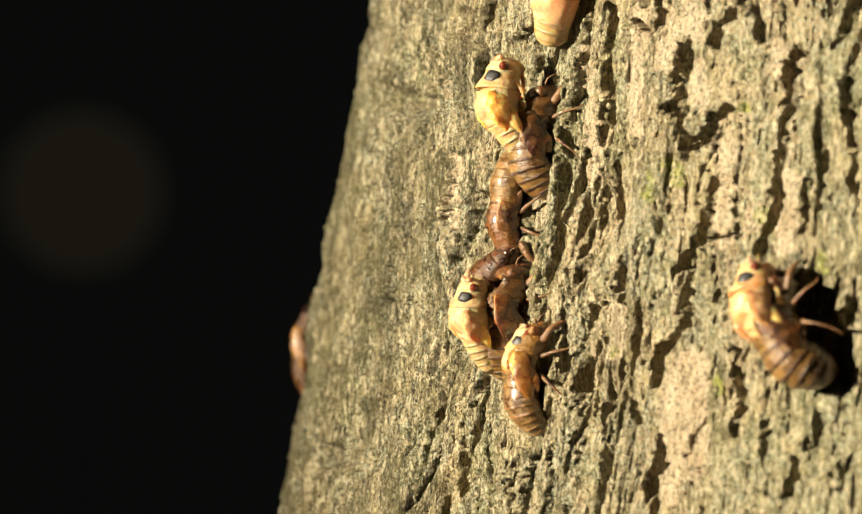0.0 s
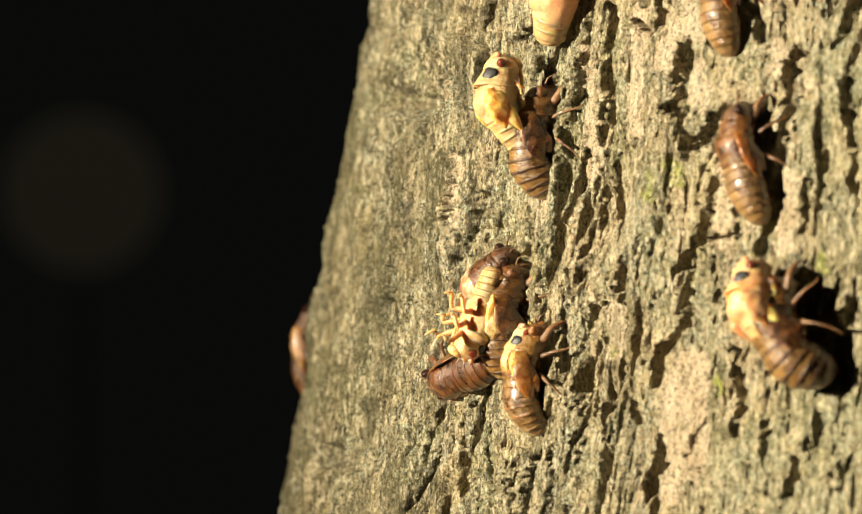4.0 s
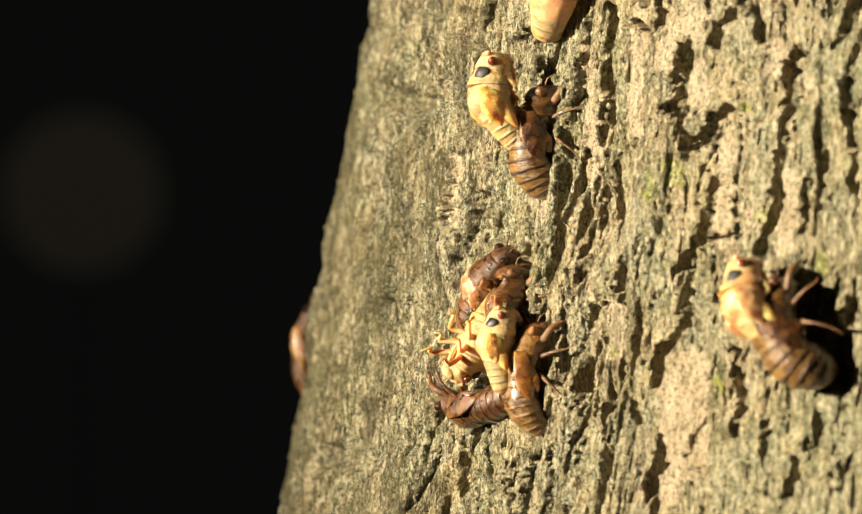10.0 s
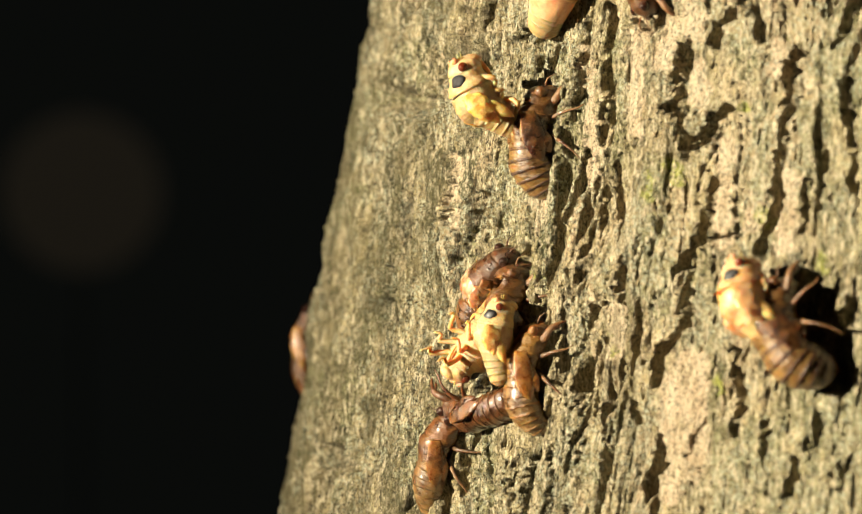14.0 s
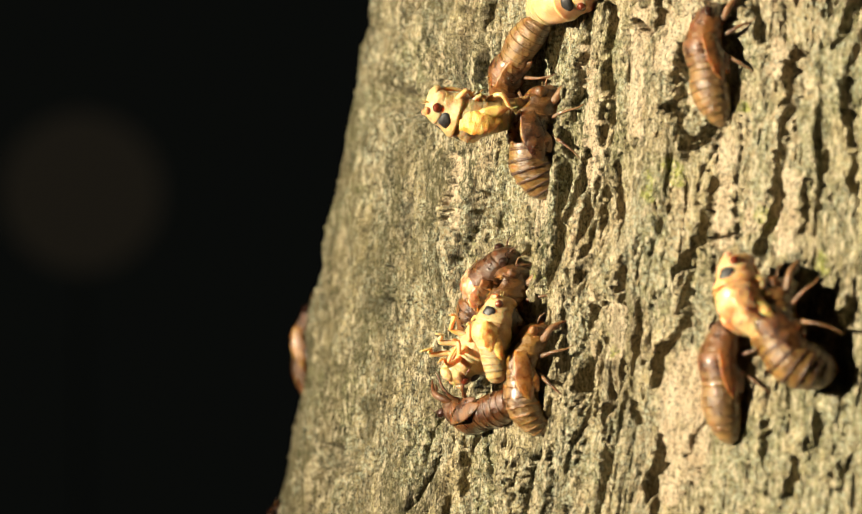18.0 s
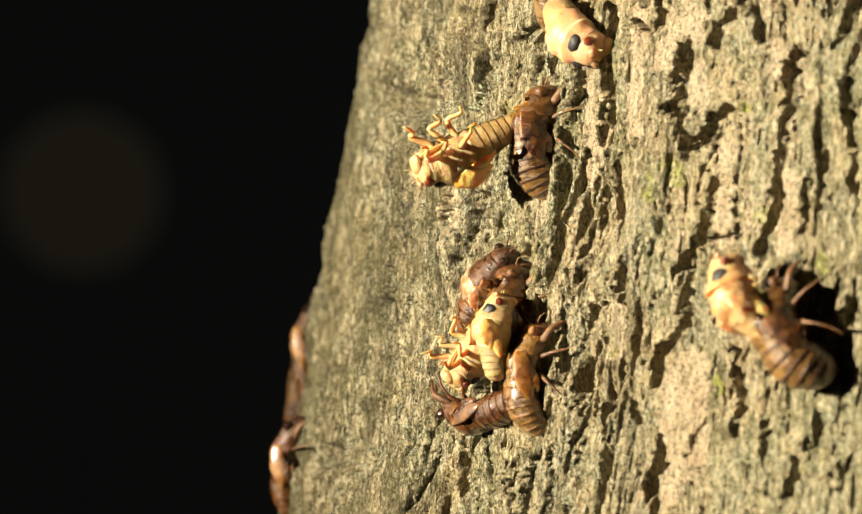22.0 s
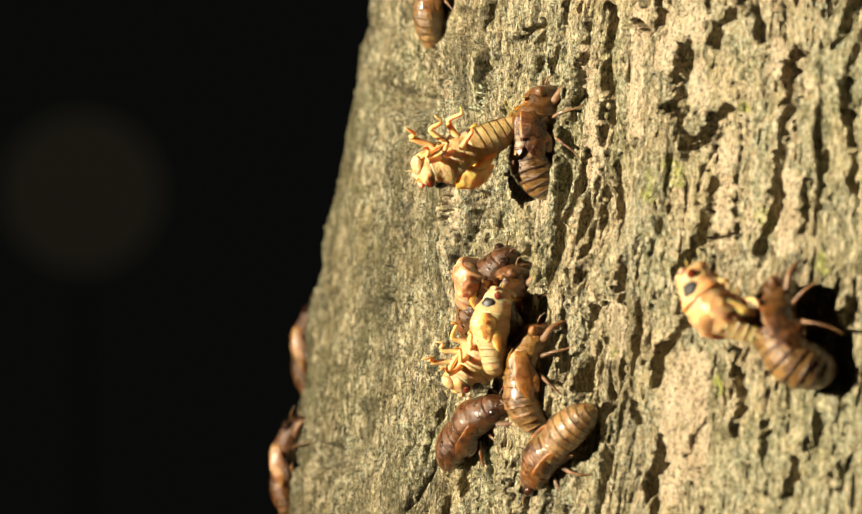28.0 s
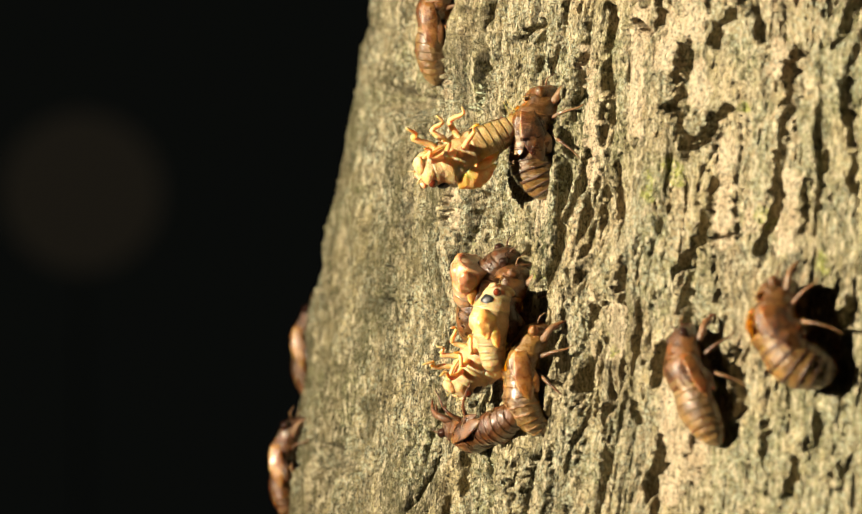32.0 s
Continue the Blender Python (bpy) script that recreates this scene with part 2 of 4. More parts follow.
def site(cx, cy):
    """The place on the trunk under a chart position."""
    z = Z0 + (467.5 - cy) / K
    for _ in range(5):
        edge = rim(z)
        lo, hi = 0.0, edge
        for _ in range(30):
            m = (lo + hi) / 2
            lo, hi = (m, hi) if chart(on_trunk(m, z)[0])[0] > cx else (lo, m)
        p, n = on_trunk(lo, z)
        z = Z0 + (467.5 - cy) / K * (p.y - EYE.y) / -EYE.y
    return p, n, lo


CRACKS = []
# rounded ridges between the furrows: chart position of the crest, its top and foot, half width and height in millimetres
SWELLS = [(1180, 120, 520, 5.0, 1.8), (900, -40, 60, 4.0, 1.6)]


def crack(width, depth, *line):
    """A furrow along chart positions; width and depth in millimetres."""
    CRACKS.append((width, depth, [(line[i], line[i + 1]) for i in range(0, len(line), 2)]))


# long furrows and plate edges of the bark
crack(2.2, 3.0, 996, 770, 985, 815, 968, 880, 955, 940)
crack(2.0, 3.0, 866, 25, 881, 100, 872, 175, 862, 240)
crack(2.0, 3.0, 888, 355, 877, 415, 850, 470, 846, 520)
crack(1.4, 2.2, 846, 410, 838, 460, 826, 560)
crack(1.7, 3.8, 1380, -25, 1345, 12, 1315, 45, 1300, 80)
crack(2.0, 3.6, 1250, 85, 1243, 127, 1238, 166, 1222, 195)
crack(1.9, 4.1, 1248, 205, 1244, 244, 1256, 275, 1280, 258, 1300, 240, 1308, 215, 1330, 195)
crack(1.7, 3.6, 1378, 20, 1383, 66)
crack(2.0, 4.0, 1446, 95, 1430, 146, 1430, 205, 1424, 254, 1419, 312, 1411, 371, 1399, 420, 1383, 456)
crack(1.9, 3.6, 1300, 335, 1288, 390, 1273, 439, 1253, 470, 1252, 500, 1250, 590)
crack(1.9, 3.8, 1566, -20, 1543, 39, 1524, 82)
crack(1.2, 2.3, 1541, 140, 1556, 273, 1554, 345)
crack(0.9, 1.8, 1297, 432, 1341, 428)
crack(1.6, 3.2, 1248, 585, 1222, 622, 1205, 640, 1197, 700)
crack(1.7, 3.6, 1338, 640, 1347, 700, 1351, 740, 1334, 785)
crack(1.7, 3.1, 1206, 806, 1199, 848, 1183, 900)
crack(1.3, 2.9, 1493, 755, 1477, 812)
crack(1.4, 2.9, 1546, 836, 1530, 886)
crack(0.7, 0.9, 1285, 765, 1254, 806, 1248, 850, 1275, 858)
crack(1.7, 3.2, 1552, 545, 1540, 590)
crack(1.3, 2.9, 1093, 560, 1068, 612)
crack(1.8, 3.2, 1070, 660, 1056, 705)
crack(1.2, 2.3, 1148, 470, 1146, 528)
crack(1.2, 2.3, 1122, 10, 1124, 90, 1112, 160)
crack(1.3, 2.5, 1132, 150, 1118, 210, 1108, 260)
crack(1.0, 2.2, 1160, 40, 1190, 62, 1212, 40, 1206, 0)
crack(1.2, 2.2, 1130, 300, 1120, 380, 1128, 440)
crack(1.4, 2.4, 985, 40, 960, 60, 942, 72)
crack(1.6, 2.4, 905, -10, 902, 50)
crack(1.8, 2.8, 772, 80, 762, 140)
crack(4.2, 8.0, 735, 183, 756, 184, 772, 200)
crack(1.6, 2.4, 757, 378, 744, 430)
crack(1.6, 2.2, 715, 492, 712, 524)
crack(2.6, 7.0, 700, 558, 705, 570)
crack(1.6, 2.6, 666, 556, 667, 580)
crack(4.0, 6.0, 612, 830, 632, 842)
crack(1.8, 2.4, 818, 690, 800, 760, 806, 830)
crack(1.4, 2.0, 745, 640, 730, 720)
crack(1.4, 2.0, 780, 250, 770, 330)
crack(1.0, 2.2, 1160, 620, 1150, 700, 1165, 770)
crack(1.2, 2.3, 1110, 740, 1100, 800, 1112, 860)
crack(1.0, 1.5, 1400, 760, 1390, 840, 1404, 900)
crack(1.0, 1.4, 1450, 830, 1440, 900)
crack(1.0, 1.8, 1490, 200, 1500, 290, 1490, 380)
crack(1.0, 1.8, 1470, 330, 1460, 420)


# bare pale plates, and patches under grey-green crust: chart positions along each, half width
BARE = [(32, 1258, 660, 1262, 760, 1250, 850), (22, 1222, 700, 1224, 850, 1218, 900), (24, 1262, 30, 1264, 58), (18, 1320, 260, 1322, 350, 1318, 440), (15, 1078, 90, 1080, 200, 1074, 330), (17, 1172, 20, 1172, 150, 1166, 240),
        (22, 1270, 130, 1280, 180), (16, 1222, 30, 1216, 120), (12, 840, 290, 838, 410), (13, 815, 90, 818, 170), (18, 1130, 560, 1124, 640), (10, 980, 250, 984, 420), (14, 1420, 80, 1410, 130), (14, 1380, 300, 1370, 420), (20, 1440, 330, 1430, 450)]
CRUST = [(15, 1024, 110, 1034, 230, 1028, 340), (20, 1126, 70, 1132, 150, 1124, 280), (26, 900, 800, 880, 920), (16, 862, 120, 866, 230), (12, 880, 400, 868, 480), (24, 1200, 300, 1206, 400, 1196, 470), (26, 1350, 90, 1366, 130), (20, 1385, 200, 1380, 350), (30, 1330, 820, 1360, 900),
         (20, 770, 90, 774, 200), (24, 690, 180, 660, 250), (22, 670, 350, 640, 400), (16, 640, 560, 620, 620), (20, 590, 680, 578, 740), (16, 650, 690, 640, 760), (26, 1500, 100, 1510, 200), (24, 1210, 480, 1200, 560), (20, 780, 780, 760, 860), (30, 1480, 720, 1500, 800), (18, 1060, 840, 1090, 870),
         (46, 1395, 800, 1400, 940), (44, 1500, 810, 1495, 940), (24, 1322, 790, 1310, 930), (24, 1540, 20, 1548, 190), (20, 1440, 690, 1436, 760), (22, 1545, 650, 1548, 760), (18, 1466, 200, 1470, 300)]


LIMES = [(14, 1236, 300, 1244, 330), (9, 1200, 320, 1198, 370), (8, 1118, 615, 1122, 640), (10, 1308, 690, 1308, 715), (9, 1384, 380, 1386, 402), (12, 1490, 470, 1500, 490), (7, 984, 490, 986, 502), (8, 1352, 190, 1356, 200)]


def strips(lines, cx, cy):
    """How far each chart position lies inside ragged strips: 1 within, 0 outside."""
    jx = cx + 16 * grad_noise(cx / 18, cy / 24, 51) + 9 * grad_noise(cx / 7, cy / 9, 52)
    jy = cy + 18 * grad_noise(cx / 15, cy / 20, 53)
    out = np.zeros_like(cx)
    for half, *line in lines:
        pts = [(line[i], line[i + 1]) for i in range(0, len(line), 2)]
        for (x0, y0), (x1, y1) in zip(pts[:-1], pts[1:]):
            dx, dy = x1 - x0, y1 - y0
            t = np.clip(((jx - x0) * dx + (jy - y0) * dy) / (dx * dx + dy * dy), 0, 1)
            d = np.hypot(jx - x0 - t * dx, jy - y0 - t * dy) / half
            out = np.maximum(out, 1 - smooth(0.75, 1.1, d))
    return out


def relief(s, z, cx, cy):
    """Height of the bark over the trunk's form, in millimetres. s, z: millimetres round and up; cx, cy: chart positions."""
    zt = z + 0.10 * s
    warp = 2.4 * grad_noise(s / 14, zt / 30, 3) + 0.9 * grad_noise(s / 4.5, zt / 11, 4)
    w = s + warp
    plate = smooth(1080, 1230, cx + 60 * grad_noise(cx / 80, cy / 120, 5))
    thin = smooth(-0.02, 0.2, grad_noise(s / 13, zt / 24, 6))
    ridge = np.minimum(np.abs(grad_noise(w / 9, zt / 70, 11)), 0.24) / 0.24
    mid = np.minimum(np.abs(grad_noise(w / 3.8, zt / 44, 12)), 0.22) / 0.22
    left = 1 - smooth(760, 930, cx)
    h = (2.7 + 2.2 * left - 2.1 * plate) * smooth(0, 1, ridge) + (1.3 + 0.6 * left - 0.8 * plate) * smooth(0, 1, mid) + 1.5 * (1 - 0.4 * plate) * grad_noise(w / 5.5, zt / 26, 61)
    h = h + 1.1 * plate * smooth(0.0, 0.20, np.abs(grad_noise(w / 13, zt / 26, 62) + 0.06))
    # split fibres: long thin slits and short ones
    slit = np.exp(-(grad_noise(w / 5.2, zt / 30, 18) / 0.05) ** 2)
    nick = np.exp(-(grad_noise(w / 2.2 + 5, zt / 26, 24) / 0.05) ** 2) * smooth(-0.05, 0.2, grad_noise(s / 6, zt / 9, 25))
    h = h + 1.6 * plate - (5.2 - 4.4 * plate) * slit * thin - (1.2 - 0.8 * plate) * nick
    long_slit = np.exp(-(grad_noise(w / 6.5, zt / 80, 41) / 0.03) ** 2) * smooth(-0.1, 0.1, grad_noise(s / 20, zt / 30, 42))
    h = h - (3.8 - 2.6 * plate) * long_slit
    # upright chips that overlap like shingles
    for sx, sz, amp, seed in ((2.3, 34.0, 0.55, 14), (1.2, 17.0, 0.4, 26)):
        f = grad_noise(w / sx, zt / sz, seed) * 3.4
        f = f - np.floor(f)
        h = h + amp * (1.2 + 0.7 * left - 0.3 * plate) * smooth(0.0, 0.16, f) * (0.35 + 0.65 * f)
    # lumps and grains
    h = h + (2.4 - 0.6 * plate) * grad_noise(s / 18, z / 34, 17) + (0.9 - 0.2 * plate) * grad_noise(s / 6, z / 24, 19)
    bare = strips(BARE, cx, cy)
    h = h * (1 - 0.65 * bare) + 2.4 * bare
    coarse = (1.2 - 0.35 * left - 0.5 * plate) * (1 - 0.8 * bare) * (0.55 + 0.8 * smooth(-0.15, 0.3, grad_noise(s / 9, z / 14, 20)))
    h = h + coarse * (0.5 * grad_noise(s / 2.2, z / 9.0, 27) + 1.4 * np.abs(grad_noise(s / 1.3, z / 5.0, 15)) + 1.2 * np.abs(grad_noise(s / 0.75, z / 2.2, 16)))
    sway = 0.35 + 0.65 * plate
    jx = cx + sway * (14 * grad_noise(cx / 20, cy / 26, 21) + 5 * grad_noise(cx / 8, cy / 10, 22))
    jy = cy + 9 * sway * grad_noise(cx / 12, cy / 14, 23)
    deep = np.zeros_like(h)
    vary = np.clip(1 + plate * (1.3 * grad_noise(cx / 16, cy / 24, 81) + 0.5 * grad_noise(cx / 7, cy / 11, 82)), 0.4, 1.7)
    for width, depth, line in CRACKS:
        wu = width * 8.5 * (0.5 if line[0][0] < 1080 else 0.47)
        for (x0, y0), (x1, y1) in zip(line[:-1], line[1:]):
            near = (jx > min(x0, x1) - 4 * wu) & (jx < max(x0, x1) + 4 * wu) & (jy > min(y0, y1) - 3 * wu) & (jy < max(y0, y1) + 3 * wu)
            if not near.any():
                continue
            dx, dy = x1 - x0, y1 - y0
            t = np.clip(((jx[near] - x0) * dx + (jy[near] - y0) * dy) / (dx * dx + dy * dy), 0, 1)
            d = np.hypot(jx[near] - x0 - t * dx, jy[near] - y0 - t * dy) / (wu * vary[near])
            deep[near] = np.maximum(deep[near], depth * np.exp(-(d ** 3) * 0.7))
    for x0, top, foot, wide, high in SWELLS:
        h = h + high * np.exp(-((jx - x0) / (wide * 8.5)) ** 2) * smooth(top - 60, top, cy) * (1 - smooth(foot, foot + 60, cy))
    return h - 1.7 * left - deep * (2.2 - 0.5 * plate) - 3.2


def grid_mesh(name, pts, rows, cols, mat, parent, keep, covers):
    """The faces of a closed grid that keep picks out, as one mesh."""
    idx = np.arange(rows * cols).reshape(rows, cols)
    idx = np.concatenate([idx, idx[:, :1]], 1)
    quads = np.stack([idx[:-1, :-1], idx[:-1, 1:], idx[1:, 1:], idx[1:, :-1]], -1)[keep]
    used, quads = np.unique(quads, return_inverse=True)
    quads = quads.reshape(-1, 4)
    me = bpy.data.meshes.new(name)
    me.vertices.add(len(used))
    me.vertices.foreach_set("co", pts[used].astype(np.float32).ravel())
    me.loops.add(quads.size)
    me.loops.foreach_set("vertex_index", quads.astype(np.int32).ravel())
    me.polygons.add(len(quads))
    me.polygons.foreach_set("loop_start", np.arange(0, quads.size, 4, dtype=np.int32))
    me.polygons.foreach_set("use_smooth", np.ones(len(quads), bool))
    me.update(calc_edges=True)
    me.materials.append(mat)
    for key, cover in covers.items():
        me.attributes.new(key, "FLOAT", "POINT").data.foreach_set("value", cover[used].astype(np.float32))
    ob = new(name, me)
    ob.parent = parent
    return ob


def build_trunk():
    tree = tagged(new("tree"), "broad tree trunk with rough furrowed tan bark", "tree")
    fine = np.concatenate([np.arange(100, 78, -0.14), np.arange(78, 60, -0.075), np.arange(60, 24, -0.058)])
    phi = np.concatenate([fine, np.arange(24, -90, -4.0), np.arange(-90, -250, -6.0), np.arange(-250, -260, -2.0)])
    z = np.concatenate([np.arange(0.0, Z0 - 0.12, 0.03), np.arange(Z0 - 0.12, Z0 - 0.075, 0.003), np.arange(Z0 - 0.075, Z0 + 0.07, 0.00021),
                        np.arange(Z0 + 0.07, Z0 + 0.12, 0.003), np.arange(Z0 + 0.12, 3.2, 0.05)])
    f = np.radians(phi)[None, :]
    xc, yc, a, b = (np.asarray(v).reshape(-1, 1) if np.ndim(v) else v for v in form(z))
    nx, ny = -np.sin(f), -np.cos(f)
    cx, cy = nx * a, ny * b
    s = 1 / np.hypot(cx, cy)
    x, y = xc + a * cx * s, yc + b * cy * s
    zz = np.repeat(z[:, None], len(phi), 1)
    arc = np.concatenate([[0], np.cumsum(np.hypot(np.diff(x[len(z) // 2]), np.diff(y[len(z) // 2])))]) * 1000
    ss = np.repeat(arc[None, :], len(z), 0)
    depth = -EYE.y / (y - EYE.y)
    chart_x, chart_y = 784 + K * x * depth, 467.5 - K * (zz - Z0) * depth
    h = relief(ss, (zz - Z0) * 1000, chart_x, chart_y) / 1000
    covers = {"bare": strips(BARE, chart_x, chart_y).ravel(), "crust": strips(CRUST, chart_x, chart_y).ravel(), "lime": strips(LIMES, chart_x, chart_y).ravel()}
    nx, ny = np.broadcast_to(nx, x.shape), np.broadcast_to(ny, x.shape)
    pts = np.stack([x + nx * h, y + ny * h, zz], -1).reshape(-1, 3)
    # the bark splits along its furrows into plates
    col = np.floor(ss / 13 + 0.8 * grad_noise(ss / 20, (zz - Z0) * 1000 / 40, 31)).astype(int)
    row = np.floor((zz - Z0) * 1000 / 38 + 0.5 * np.sin(col * 2.4) + 0.35 * grad_noise(ss / 8, (zz - Z0) * 1000 / 20, 32)).astype(int)
    fine_face = (np.abs(z - Z0) < 0.07)[:-1, None] & ((phi < 98) & (phi > 24.5))[None, :]
    ids = np.where(fine_face, (col[:-1] + 100) * 1000 + row[:-1] + 500, -1)
    for n in np.unique(ids):
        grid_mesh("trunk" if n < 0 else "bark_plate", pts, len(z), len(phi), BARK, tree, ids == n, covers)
    return tree


tree = build_trunk()

def lichen(cx, cy, radius, mat, count, seed):
    """A tuft of crumbs of lichen on the bark."""
    rnd = random.Random(seed)
    bm = bmesh.new()
    for _ in range(count):
        a, r = rnd.uniform(0, 6.283), radius * math.sqrt(rnd.random())
        p, n, _ = site(cx + r * math.cos(a) * 0.8, cy + r * math.sin(a) * 1.3)
        q = rnd.uniform(0.08, 0.30) * 0.001
        geo = bmesh.ops.create_icosphere(bm, subdivisions=1, radius=q)
        for v in geo["verts"]:
            v.co = p - n * 0.0014 + n * rnd.uniform(-0.0010, 0.0006) + v.co * rnd.uniform(0.7, 1.3)
    part("lichen", bm, mat, tree, "yellow-green lichen crumbs")


LIME = plain("lime_lichen", (0.30, 0.33, 0.06), 0.9)
for k, (lx, ly, lr, count) in enumerate(((1243, 318, 17, 70), (1197, 345, 14, 45), (1120, 628, 11, 40), (1310, 702, 12, 45), (1385, 392, 12, 35), (1495, 482, 22, 60), (1225, 300, 10, 20), (1165, 300, 10, 16), (1470, 262, 12, 14), (1118, 22, 8, 10), (985, 495, 9, 22), (1540, 250, 10, 14), (1440, 60, 20, 30))):
    lichen(lx, ly, lr, LIME, count, k)
PALE = plain("pale_lichen", (0.28, 0.30, 0.20), 0.9)
for k, (lx, ly, lr, count) in enumerate(((855, 170, 26, 70), (810, 140, 14, 30), (1035, 185, 12, 30), (1410, 485, 20, 45), (880, 845, 40, 120), (620, 580, 16, 30), (1390, 110, 16, 30), (825, 270, 10, 20), (865, 430, 16, 40))):
    lichen(lx, ly, lr, PALE, count, 50 + k)

ground_bm = bmesh.new()
bmesh.ops.create_grid(ground_bm, x_segments=60, y_segments=60, size=400)
for v in ground_bm.verts:
    v.co.z = -0.11 * max(v.co.length - 2.0, 0.0) + (0.2 * noise.noise(v.co * 0.06) if v.co.length > 40 else 0)
ground_me = bpy.data.meshes.new("ground")
ground_bm.to_mesh(ground_me)
ground_bm.free()
ground_me.materials.append(ground_material())
tagged(new("ground", ground_me), "dark leaf litter on the forest floor", "ground", kind="structure")

# a dim lamp far off among the trees
def lamp_mat_dark():
    return plain("dark_metal", (0.02, 0.02, 0.02), 0.6)


far = bmesh.new()
bmesh.ops.create_uvsphere(far, u_segments=32, v_segments=20, radius=0.235)
lamp_mat, _, _, lamp_bsdf = material("dim_globe", 0.5)
lamp_bsdf.inputs["Base Color"].default_value = (0.01, 0.01, 0.01, 1)
lamp_bsdf.inputs["Emission Color"].default_value = (1.0, 0.82, 0.55, 1)
lamp_bsdf.inputs["Emission Strength"].default_value = 0.0100
globe_me = bpy.data.meshes.new("globe")
far.to_mesh(globe_me)
far.free()
globe_me.materials.append(lamp_mat)
globe_me.polygons.foreach_set("use_smooth", [True] * len(globe_me.polygons))
lamp_post = tagged(new("distant_lamp"), "faint round glow of a lamp far off in the dark", "lamp")
lamp_post.location = (-0.0746 / 0.7 * 9.7, 9.0, -0.11 * (9.06 - 2.0))
globe = new("globe", globe_me)
globe.parent, globe.location = lamp_post, (0, 0, 1.2 + 0.0138 / 0.7 * 9.7 - lamp_post.location.z)
post_bm = bmesh.new()
bmesh.ops.create_cone(post_bm, cap_ends=True, segments=12, radius1=0.006, radius2=0.004, depth=globe.location.z - 0.2, matrix=Matrix.Translation((0, 0, globe.location.z / 2 - 0.1)))
part("post", post_bm, lamp_mat_dark(), lamp_post)

# ---- insects: millimetres, head towards +y, back towards +z, feet at z = 0 ----
MM = 0.001


def tube(bm, pts, radii, sides=8):
    """A limb along a smooth line through pts."""
    pts = [Vector(p) * MM for p in pts]
    if len(pts) > 2:
        line, thick = [], []
        for i in range(len(pts) - 1):
            p0, p1, p2, p3 = pts[max(i - 1, 0)], pts[i], pts[i + 1], pts[min(i + 2, len(pts) - 1)]
            for t in (0, 0.33, 0.67):
                line.append(0.5 * (2 * p1 + (p2 - p0) * t + (2 * p0 - 5 * p1 + 4 * p2 - p3) * t * t + (3 * p1 - p0 - 3 * p2 + p3) * t ** 3))
                thick.append(radii[i] * (1 - t) + radii[i + 1] * t)
        pts, radii = line + [pts[-1]], thick + [radii[-1]]
    loops = []
    for i, p in enumerate(pts):
        d = (pts[min(i + 1, len(pts) - 1)] - pts[max(i - 1, 0)]).normalized()
        q = d.to_track_quat("Z", "Y").to_matrix()
        loops.append([bm.verts.new(p + q @ Vector((math.cos(2 * math.pi * k / sides), math.sin(2 * math.pi * k / sides), 0)) * radii[i] * MM) for k in range(sides)])
    for a, b in zip(loops[:-1], loops[1:]):
        for k in range(sides):
            bm.faces.new((a[k], a[(k + 1) % sides], b[(k + 1) % sides], b[k]))
    bm.faces.new(loops[0][::-1])
    bm.faces.new(loops[-1])
    return bm


def blob(bm, centre, size, turn=(0, 0, 0), seg=14, wrinkle=0.0):
    geo = bmesh.ops.create_uvsphere(bm, u_segments=seg, v_segments=seg * 2 // 3, radius=1)
    m = Matrix.Translation(Vector(centre) * MM) @ Euler([radians(a) for a in turn]).to_matrix().to_4x4() @ Matrix.Diagonal((*[s * MM for s in size], 1))
    for v in geo["verts"]:
        k = 1 + wrinkle * noise.noise(v.co * 2.3 + Vector(centre))
        v.co = m @ (v.co * k)
    return bm


def bend(root, radius):
    """Arch the body of an insect so that its back is convex, most of all behind the thorax; legs keep their stance."""
    r = radius * MM
    for ob in root.children:
        if "leg" in ob.name:
            continue
        for v in ob.data.vertices:
            k = r if v.co.y < 0 else 2.6 * r
            a, rr = v.co.y / k, k + v.co.z - 5 * MM
            v.co.y, v.co.z = rr * math.sin(a), rr * math.cos(a) - k + 5 * MM


def crumple(bm, size, amount):
    for v in bm.verts:
        v.co += v.normal * noise.noise(v.co / (size * MM)) * amount * MM
    return bm


def spline(*pairs):
    """A smooth curve through (place, value) pairs, in rising order of place."""
    xs, vs = (np.array(c, float) for c in zip(*pairs))
    slope = np.gradient(vs, xs)

    def value(x):
        i = int(np.clip(np.searchsorted(xs, x) - 1, 0, len(xs) - 2))
        d = xs[i + 1] - xs[i]
        t = min(max((x - xs[i]) / d, 0.0), 1.0)
        return float(vs[i] * (1 + 2 * t) * (1 - t) ** 2 + slope[i] * d * t * (1 - t) ** 2 + vs[i + 1] * t * t * (3 - 2 * t) + slope[i + 1] * d * t * t * (t - 1))
    return value


